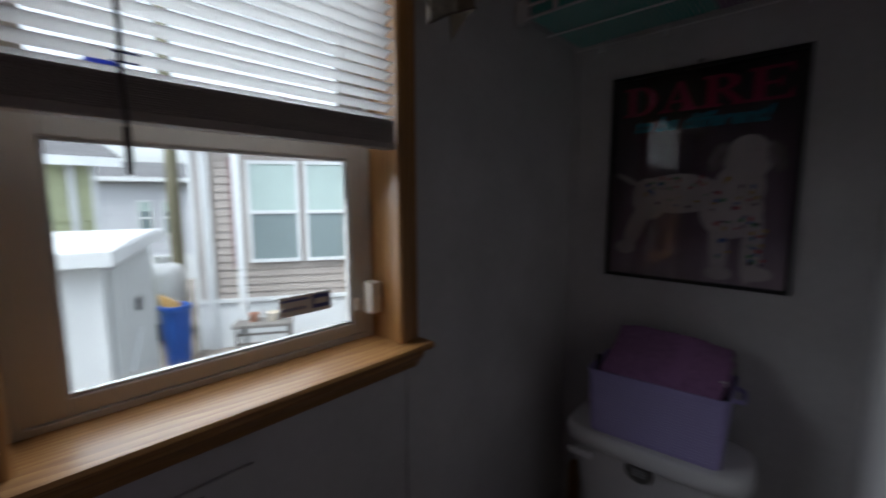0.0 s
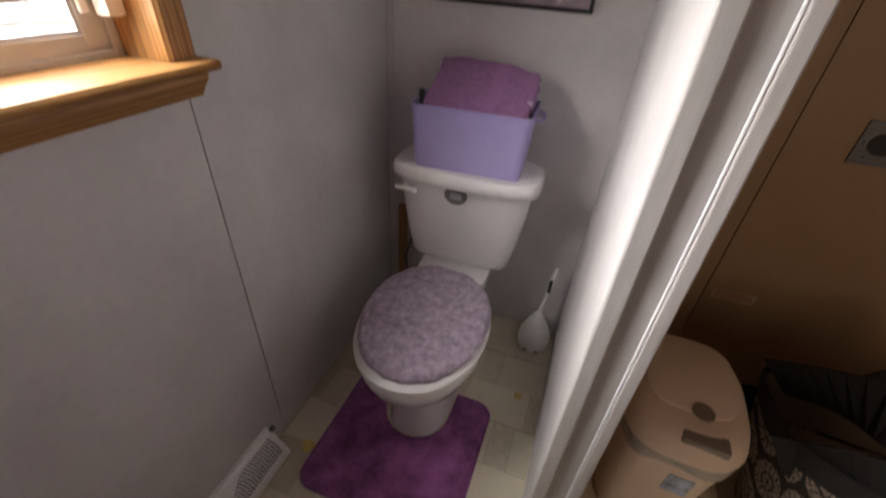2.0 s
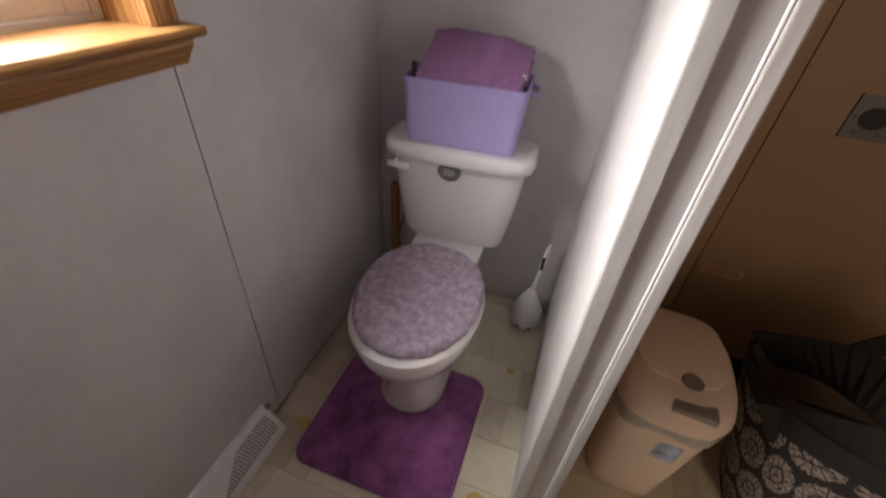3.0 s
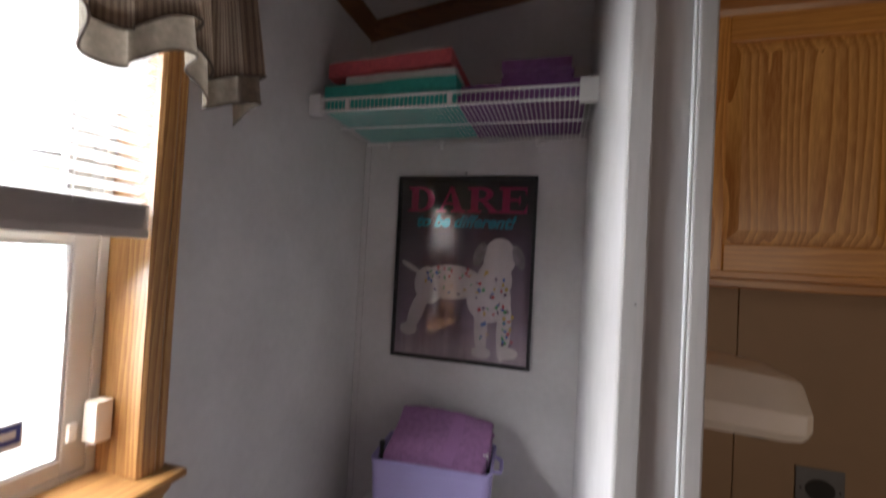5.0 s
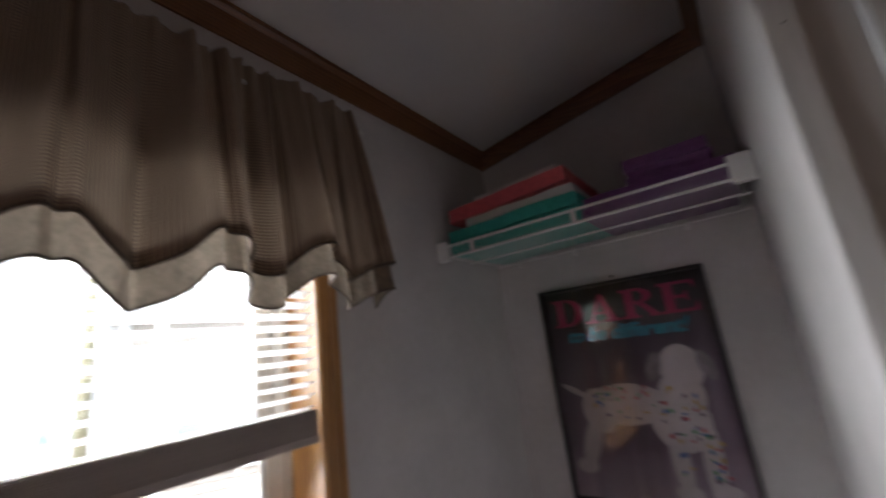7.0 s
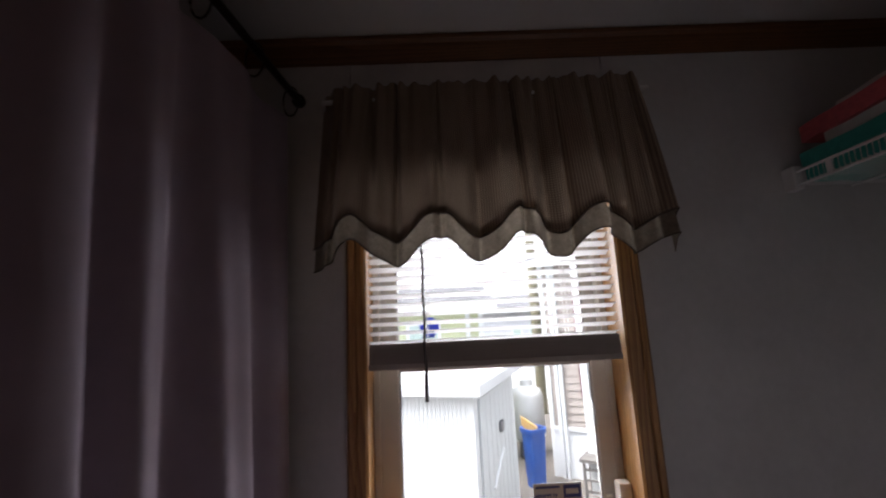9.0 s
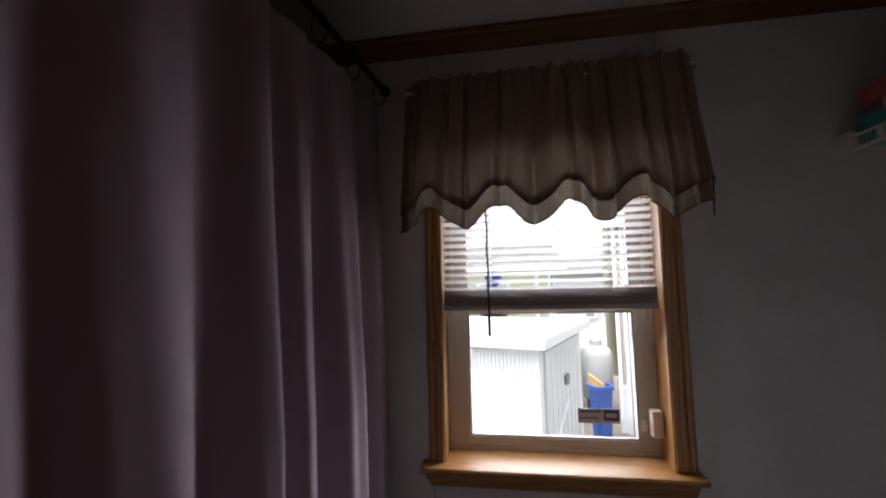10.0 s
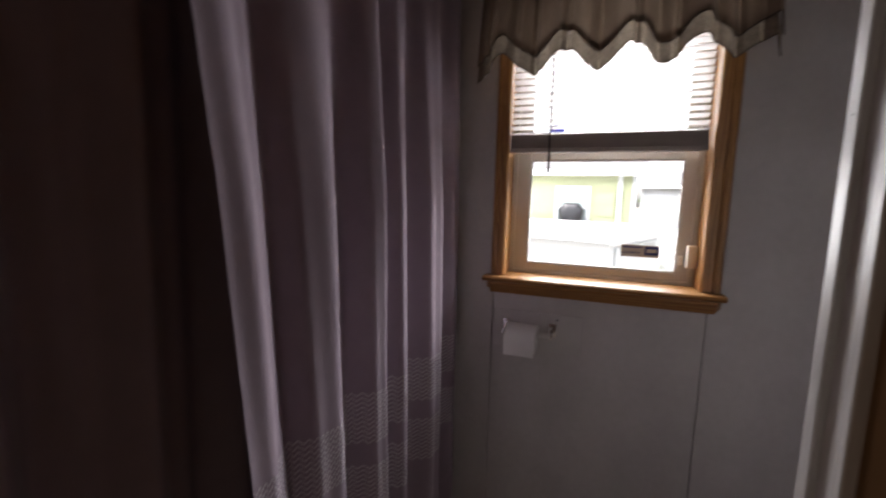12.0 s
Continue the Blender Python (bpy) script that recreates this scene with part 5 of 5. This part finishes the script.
strap(arch(1.31, 1.33, 0.42, 1.66, 1.27, 0.44, 0.08, -0.02), 0.11)
strap(arch(1.31, 1.55, 0.46, 1.64, 1.275, 0.46, 0.12, -0.02), 0.12)
strap(arch(1.47, 1.61, 0.41, 1.79, 1.61, 0.41, 0.16, 0.03), 0.06)
pail = thing("green_pail", (1.47, 1.80, 0.0), "dark green plastic pail behind the bag", "pail")
GREEN = material("green_plastic", (0.006, 0.06, 0.04), 0.4, vary=0.1)
part("body", loft([superellipse(1.47, 1.80, z, a, a, 28) for z, a in ((0.0, 0.06), (0.13, 0.072), (0.135, 0.078), (0.142, 0.078), (0.142, 0.07), (0.02, 0.058))]), GREEN, pail, smooth=40)
hanger = thing("green_hanger", (1.60, 1.985, 0.70), "green plastic loop hanging on the tan wall", "hanger")
part("loop", tube([(1.61, 1.99, 0.795), (1.64, 1.985, 0.805), (1.74, 1.985, 0.79), (1.70, 1.985, 0.72), (1.65, 1.985, 0.72), (1.61, 1.99, 0.795)], 0.005, 8), GREEN, hanger, smooth=60)
part("peg", tube([(1.64, 1.982, 0.803), (1.64, 2.0, 0.803)], 0.004, 8), STEEL, hanger)

# ---------------------------------------------------------------- outside
GZ = -0.76
GROUND = material("gravel_and_dirt", (0.20, 0.18, 0.16), 0.95, vary=0.3, scale=1.5, bump=0.6, bump_scale=30)
ground = solid("ground", box(-400, 400, -400, 400, GZ - 0.3, GZ), GROUND, "pale gravel ground between the homes", "ground")
own_skirt = solid("outer_wall", box(-0.19, -0.162, -3.0, 0.545, GZ, 2.7), material("own_siding", (0.6, 0.6, 0.58), 0.6), "outside face of this home", "wall")
bm = None
for a in ((1.187, 5.0, GZ, 2.7), (0.545, 1.187, GZ, 1.13), (0.545, 1.187, 2.04, 2.7)):
    bm = box(-0.19, -0.162, *a, bm=bm)
part("siding_rest", bm, bpy.data.materials["own_siding"], own_skirt)

METAL_W = material("white_painted_metal", (0.64, 0.665, 0.68), 0.4, vary=0.05, scale=3)
METAL_G = material("pale_grey_door_metal", (0.52, 0.55, 0.56), 0.45, vary=0.06, scale=3)
# shed: its corner is nearest the window, doors on the side turned away from the window
shed = thing("garden_shed", (-2.8, 0.99, GZ), "white ribbed metal shed with a flat lid roof and double doors", "shed", turn=-20.0)
SX, SY, SH = -2.8, 0.99, 1.81  # corner and height, then the thing is turned about its corner


def shed_box(u0, u1, v0, v1, h0, h1, bevel=0.0, bm=None):
    return box(SX - u1, SX - u0, SY - v1, SY - v0, GZ + h0, GZ + h1, bevel, bm)


part("core", shed_box(0.01, 2.0, 0.01, 2.6, 0.0, SH - 0.02), METAL_W, shed)
for i in range(64):
    v = 0.03 + i * 0.04
    part("wall_rib", shed_box(0.0055, 0.0115, v, v + 0.024, 0.02, SH - 0.04, 0.004), METAL_W, shed)
part("corner_post", shed_box(-0.006, 0.05, -0.012, 0.028, 0.0, SH - 0.03, 0.004), METAL_W, shed)
for u0, u1 in ((0.2, 0.98), (0.995, 1.78)):
    d = part("door", shed_box(u0, u1, -0.016, 0.009, 0.08, SH - 0.08, 0.003), METAL_G, shed, "pale metal door")
    for q in range(1, 4):
        uu = u0 + (u1 - u0) * q / 4
        part("door_rib", shed_box(uu - 0.006, uu + 0.006, -0.021, -0.0165, 0.1, SH - 0.1, 0.002), METAL_G, d)
part("hasp", shed_box(0.92, 1.05, -0.05, -0.018, 1.26, 1.37, 0.01), STEEL, shed, "dark padlocked hasp")
part("diagonal_brace", tube([(SX - 0.55, SY + 0.024, GZ + 0.84), (SX - 1.05, SY + 0.024, GZ + 1.07)], 0.012, 8), METAL_W, shed)
part("roof_lid", shed_box(-0.10, 2.2, -0.10, 2.75, SH - 0.02, SH + 0.085, 0.008), METAL_W, shed, "white lid roof with a deep fascia")
part("roof_slope", loft([[(SX + 0.09, SY + 0.09, GZ + SH + 0.086), (SX - 2.19, SY + 0.09, GZ + SH + 0.086), (SX - 2.19, SY - 2.74, GZ + SH + 0.086), (SX + 0.09, SY - 2.74, GZ + SH + 0.086)], [(SX - 0.4, SY + 0.085, GZ + SH + 0.10), (SX - 1.6, SY + 0.085, GZ + SH + 0.11), (SX - 1.6, SY - 2.73, GZ + SH + 0.11), (SX - 0.4, SY - 2.73, GZ + SH + 0.10)]]), METAL_W, shed)


def house(name, at, direction, length, depth, height, board, mat, roof_mat, label, rise=0.55, skirt=0.7, skirt_mat=None):
    """A lap-sided mobile home. at: its visible corner; direction: unit vector along its visible face, whose outer side is to the right of it."""
    h = thing(name, at, label, "house")
    d = Vector((*direction, 0)).normalized()
    nrm = Vector((d.y, -d.x, 0))
    o = Vector(at)

    def P(s, out, z):
        p = o + d * s + nrm * out
        return (p.x, p.y, at[2] + z)
    part("wall", loft([[P(0, -0.02, 0), P(length, -0.02, 0), P(length, -depth, 0), P(0, -depth, 0)], [P(0, -0.02, height), P(length, -0.02, height), P(length, -depth, height), P(0, -depth, height)]]), mat, h)
    z = skirt
    me = bpy.data.meshes.new("siding_board")
    b2 = loft([[P(0, -0.003, 0), P(0, -0.02, 0), P(0, -0.02, board), P(0, -0.019, board)], [P(length, -0.003, 0), P(length, -0.02, 0), P(length, -0.02, board), P(length, -0.019, board)]])
    bmesh.ops.translate(b2, verts=b2.verts, vec=-Vector(at))
    bmesh.ops.recalc_face_normals(b2, faces=b2.faces)
    b2.to_mesh(me)
    b2.free()
    me.materials.append(mat)
    while z < height - board * 0.5:
        ob = new("siding_board", me)
        ob.parent = h
        ob["base"] = tuple(at)
        ob.location = (0, 0, z)
        z += board
    part("skirting", loft([[P(0, 0.01, 0), P(length, 0.01, 0), P(length, -0.02, 0), P(0, -0.02, 0)], [P(0, 0.01, skirt), P(length, 0.01, skirt), P(length, -0.02, skirt), P(0, -0.02, skirt)]]), skirt_mat or METAL_W, h)
    ov = 0.25
    roof = part("roof", loft([[P(-ov, ov, height), P(length + ov, ov, height), P(length + ov, ov, height + 0.1), P(-ov, ov, height + 0.1)], [P(-ov, -depth / 2, height + rise), P(length + ov, -depth / 2, height + rise), P(length + ov, -depth / 2, height + rise + 0.08), P(-ov, -depth / 2, height + rise + 0.08)], [P(-ov, -depth - ov, height), P(length + ov, -depth - ov, height), P(length + ov, -depth - ov, height + 0.1), P(-ov, -depth - ov, height + 0.1)]]), roof_mat, h)
    part("fascia", loft([[P(-ov, ov + 0.002, height - 0.02), P(length + ov, ov + 0.002, height - 0.02), P(length + ov, ov + 0.02, height - 0.02), P(-ov, ov + 0.02, height - 0.02)], [P(-ov, ov + 0.002, height + 0.09), P(length + ov, ov + 0.002, height + 0.09), P(length + ov, ov + 0.02, height + 0.09), P(-ov, ov + 0.02, height + 0.09)]]), METAL_W, roof)
    for s in (0.0, length):
        part("corner_board", loft([[P(s - 0.03, 0.02, 0), P(s + 0.03, 0.02, 0), P(s + 0.03, -0.02, 0), P(s - 0.03, -0.02, 0)], [P(s - 0.03, 0.02, height), P(s + 0.03, 0.02, height), P(s + 0.03, -0.02, height), P(s - 0.03, -0.02, height)]]), METAL_W, h)
    return h, P


def slab_on(P, s0, s1, o0, o1, z0, z1):
    return loft([[P(s0, o0, z0), P(s1, o0, z0), P(s1, o1, z0), P(s0, o1, z0)], [P(s0, o0, z1), P(s1, o0, z1), P(s1, o1, z1), P(s0, o1, z1)]])


def house_window(h, P, s0, s1, z0, z1, blind=0.5, frame=0.06):
    w = part("window", join(join(slab_on(P, s0, s0 + frame, -0.01, 0.04, z0, z1), slab_on(P, s1 - frame, s1, -0.01, 0.04, z0, z1)), join(slab_on(P, s0 + frame, s1 - frame, -0.01, 0.04, z0, z0 + frame), join(slab_on(P, s0 + frame, s1 - frame, -0.01, 0.04, z1 - frame, z1), slab_on(P, s0 + frame, s1 - frame, -0.01, 0.036, (z0 + z1) / 2 - 0.025, (z0 + z1) / 2 + 0.025)))), METAL_W, h, "white double-hung window")
    part("pane", slab_on(P, s0 + frame, s1 - frame, 0.016, 0.020, z0 + frame, z1 - frame), PANE_OUT, w)
    part("blind", slab_on(P, s0 + frame, s1 - frame, 0.0205, 0.023, z1 - frame - (z1 - z0 - 2 * frame) * blind, z1 - frame), PANE_BLIND, w)


PANE_OUT = material("grey_green_pane", (0.20, 0.25, 0.26), 0.12, vary=0.08)
PANE_BLIND = material("pale_green_blind", (0.42, 0.52, 0.50), 0.25, vary=0.05)
GREEN_S = material("lime_green_siding", (0.44, 0.47, 0.29), 0.6, vary=0.05, scale=2)
GREY_S = material("taupe_siding", (0.33, 0.295, 0.27), 0.6, vary=0.05, scale=2)
BLUE_S = material("pale_grey_siding", (0.50, 0.52, 0.56), 0.6, vary=0.05, scale=2)
ROOF_G = material("grey_shingle", (0.10, 0.10, 0.105), 0.9, vary=0.25, scale=5, bump=0.5)
MAUVE = material("mauve_shutter", (0.18, 0.10, 0.11), 0.6)

gh, GP = house("green_house", (-6.0, -7.0, GZ), (0, 1), 8.42, 4.2, 2.64, 0.21, GREEN_S, ROOF_G, "lime green lap-sided mobile home with white trim")
part("downspout", slab_on(GP, 8.17, 8.24, 0.013, 0.06, 0.1, 2.64), METAL_W, gh)
house_window(gh, GP, 7.18, 7.76, 1.74, 2.46, 0.45)
ac = thing("window_unit_cover", (-5.9, 0.466, GZ + 1.81), "window air conditioner wrapped in a black bag", "air conditioner")
BAGM = material("black_bag", (0.02, 0.02, 0.025), 0.35, vary=0.3, bump=1.0, bump_scale=18)
part("wrapped_box", loft([[(-5.97 + d, 0.466 + 0.19 * k * math.copysign(abs(math.cos(t)) ** 0.7, math.cos(t)) * (1 + 0.05 * math.sin(5 * t)), GZ + 1.99 + 0.18 * k * math.copysign(abs(math.sin(t)) ** 0.8, math.sin(t)) * (1 + 0.06 * math.sin(7 * t))) for t in [2 * math.pi * q / 28 for q in range(28)]] for d, k in ((0.0, 1.0), (0.12, 1.04), (0.25, 0.98), (0.30, 0.75), (0.31, 0.3))]), BAGM, ac, smooth=50)

bh, BP = house("grey_house", (-13.0, 2.2, GZ), (0.35, 0.94), 6.0, 4.0, 2.7, 0.14, BLUE_S, ROOF_G, "pale grey mobile home further back")
house_window(bh, BP, 0.95, 1.3, 1.25, 2.2, 0.3, 0.05)
house_window(bh, BP, 1.5, 1.85, 1.25, 2.2, 0.3, 0.05)

th, TP = house("taupe_house", (-5.97, 2.48, GZ), (0.55, 0.835), 9.0, 4.5, 3.3, 0.115, GREY_S, ROOF_G, "taupe lap-sided mobile home with white double windows", skirt=0.72)
house_window(th, TP, 0.73, 1.46, 1.28, 2.78, 0.5, 0.05)
house_window(th, TP, 1.53, 2.26, 1.28, 2.78, 0.5, 0.05)
house_window(th, TP, 4.0, 4.9, 1.4, 2.7, 0.5, 0.05)
for s0 in (0.50, 2.36):
    part("shutter", slab_on(TP, s0, s0 + 0.12, 0.0, 0.03, 1.2, 2.82), MAUVE, th, "narrow mauve shutter")
for s in (0.12, 0.19):
    part("gutter_pipe", slab_on(TP, s, s + 0.05, 0.012, 0.07, 0.0, 3.3), METAL_W, th)
part("skirt_cap", slab_on(TP, 0.0, 9.0, 0.011, 0.04, 0.69, 0.75), METAL_W, th)
post = thing("porch_post", TP(0.70, 0.45, 0), "white porch post beside the taupe house", "post")
part("shaft", slab_on(TP, 0.655, 0.745, 0.41, 0.50, 0.0, 3.4), METAL_W, post)
bench = thing("garden_table", TP(1.0, 0.6, 0), "small weathered table with plant pots", "table")
WEATHER = material("weathered_grey", (0.16, 0.15, 0.14), 0.8, vary=0.2)
part("tabletop", slab_on(TP, 0.6, 1.35, 0.4, 0.8, 0.50, 0.54), WEATHER, bench)
for s in (0.63, 1.29):
    for o in (0.43, 0.74):
        part("leg", slab_on(TP, s, s + 0.035, o, o + 0.035, 0.0, 0.499), WEATHER, bench)
for zz in (0.12, 0.26, 0.39):
    part("stretcher", slab_on(TP, 0.66, 1.30, 0.745, 0.765, zz, zz + 0.03), WEATHER, bench)
for s, r, col in ((0.85, 0.07, (0.35, 0.18, 0.12)), (1.1, 0.09, (0.55, 0.5, 0.42))):
    c = TP(s, 0.6, 0.541)
    pot = thing("plant_pot", c, "small clay plant pot on the garden table", "pot")
    part("pot", loft([superellipse(c[0], c[1], c[2] + zz, r * k, r * k, 16) for zz, k in ((0, 0.7), (0.10, 0.95), (0.12, 1.0), (0.12, 0.85), (0.09, 0.8))]), material("clay", col, 0.8), pot, smooth=40)

wheelie = thing("recycling_bin", (-5.62, 2.08, GZ), "blue plastic recycling bin stuffed with cardboard", "bin", turn=20.0)
BLUE = material("blue_plastic", (0.02, 0.08, 0.34), 0.4, vary=0.08)
part("body", loft([superellipse(-5.62, 2.08, GZ + z, a, a, 28, 4.0) for z, a in ((0, 0.115), (0.75, 0.15), (0.76, 0.17), (0.82, 0.17), (0.82, 0.14), (0.1, 0.11))]), BLUE, wheelie, smooth=40)
carton = thing("cardboard_sheet", (-5.62, 2.03, GZ + 0.5), "yellow-brown cardboard sticking out of the bin", "cardboard")
part("sheet", loft([[(-5.72, 1.98, GZ + 0.3), (-5.54, 2.06, GZ + 0.3), (-5.55, 2.08, GZ + 0.3), (-5.73, 2.0, GZ + 0.3)], [(-5.72, 1.92, GZ + 0.97), (-5.54, 2.12, GZ + 0.84), (-5.55, 2.14, GZ + 0.84), (-5.73, 1.94, GZ + 0.97)]]), material("cardboard", (0.50, 0.32, 0.12), 0.85), carton)
tank = thing("propane_tank", (-7.0, 2.15, GZ), "white propane tank on short legs", "tank")
part("shell", loft([superellipse(-7.0, 2.3, GZ + z, a, a, 28) for z, a in ((0.25, 0.1), (0.28, 0.24), (0.36, 0.29), (1.05, 0.29), (1.16, 0.25), (1.22, 0.12))]), METAL_W, tank, smooth=50)
part("collar", loft([superellipse(-7.0, 2.3, GZ + z, 0.11, 0.11, 20) for z in (1.2, 1.32)]), METAL_W, tank, smooth=40)
part("foot_ring", loft([superellipse(-7.0, 2.3, GZ + z, 0.2, 0.2, 20) for z in (0.0, 0.3)]), STEEL, tank)
pole = thing("utility_pole", (-10.3, 3.34, GZ), "weathered wooden utility pole", "pole")
part("shaft", tube([(-10.3, 3.34, GZ), (-10.3, 3.36, GZ + 4), (-10.3, 3.38, GZ + 8.5)], 0.13, 14), material("pole_wood", (0.16, 0.15, 0.10), 0.9, vary=0.3, stretch=(1, 1, 0.08), scale=12), pole, smooth=50)
truck = thing("parked_car", (-15.5, 5.6, GZ), "white car parked on the far lane", "car")
CARP = material("white_car_paint", (0.7, 0.7, 0.7), 0.2, coat=0.6)
part("body", loft([[(-15.5 + a, 4.2, GZ + 0.35), (-15.5 + a, 6.6, GZ + 0.35), (-15.5 + a, 6.6, GZ + h), (-15.5 + a, 6.1, GZ + h + r), (-15.5 + a, 4.9, GZ + h + r), (-15.5 + a, 4.2, GZ + h)] for a, h, r in ((-0.85, 0.8, 0.3), (-0.7, 0.85, 0.6), (0.7, 0.85, 0.6), (0.85, 0.8, 0.3))]), CARP, truck, smooth=30)
for y in (4.7, 6.1):
    part("wheel", tube([(-14.62, y, GZ + 0.32), (-14.82, y, GZ + 0.32)], 0.32, 20), BLACK, truck, smooth=40)


def tree(at, h, seed):
    t = thing("tree", at, "leafy green tree far behind the homes", "tree", "far trees")
    rnd = random.Random(seed)
    part("trunk", tube([at, (at[0] + 0.1, at[1], at[2] + h * 0.35), (at[0] - 0.05, at[1] + 0.1, at[2] + h * 0.75)], 0.16, 8), bpy.data.materials["pole_wood"], t)
    bm = bmesh.new()
    for _ in range(900):
        a, r, zz = rnd.uniform(0, 2 * math.pi), rnd.random() ** 0.5, rnd.uniform(0.3, 1.0)
        rad = h * 0.34 * math.sin(math.pi * (zz - 0.2) / 0.9) * (0.8 + 0.3 * math.sin(a * 3 + seed))
        c = Vector((at[0] + rad * r * math.cos(a), at[1] + rad * r * math.sin(a), at[2] + h * zz))
        u = Vector((rnd.uniform(-1, 1), rnd.uniform(-1, 1), rnd.uniform(-1, 1))).normalized() * 0.22
        w = u.orthogonal().normalized() * 0.16
        bm.faces.new([bm.verts.new(c + q) for q in (u, w, -u, -w)])
    tagged(part("crown", bm, LEAF, t), kind="stuff")


LEAF = material("leaves", (0.06, 0.10, 0.035), 0.7, vary=0.4, scale=1.0)
for i, (x, y, h) in enumerate(((-34, 8, 5.2), (-36, 11, 5.6), (-35, 14, 5.0), (-38, 17, 5.8), (-33, 5, 4.6), (-36, 20, 5.2))):
    tree((x, y, GZ), h * 0.82, i)

# ---------------------------------------------------------------- floor tiles, laid last
TILE = material("cream_vinyl_tile", (0.74, 0.68, 0.53), 0.32, vary=0.08, scale=5, bump=0.08, bump_scale=60)
INLAY = material("pale_inlay_tile", (0.67, 0.60, 0.46), 0.35, vary=0.10, scale=40)
SPOT = material("yellow_stain", (0.62, 0.48, 0.14), 0.4, vary=0.2, scale=30)


def tile_mesh(w, d, mat, name):
    bm = box(0.0012, w - 0.0012, 0.0012, d - 0.0012, -0.004, 0.0)
    return mesh_from(bm, name, mat)


big = tile_mesh(0.23, 0.155, TILE, "tile")
small = tile_mesh(0.075, 0.155, INLAY, "inlay_tile")
y = 0.40
row = 0
while y < Y_NORTH:
    x = -0.19 + 0.1 * (row % 3)
    while x < X_END:
        for me, w in ((big, 0.23), (small, 0.075)):
            if -0.02 <= x and x + w < X_END:
                ob = new("tile" if me is big else "inlay_tile", me)
                ob.location = (x, y, 0.0)
                ob.parent = floor
            x += w
    y += 0.155
    row += 1
for sx, sy, r in ((0.11, 1.17, 0.022), (0.70, 1.14, 0.026), (0.705, 1.62, 0.016), (0.16, 1.33, 0.014)):
    part("stain", loft([[(sx + r * k * math.cos(t) * (1 + 0.25 * math.sin(3 * t)), sy + r * k * math.sin(t), z) for t in [2 * math.pi * q / 14 for q in range(14)]] for z, k in ((0.0002, 1.0), (0.0006, 0.9))]), SPOT, floor)
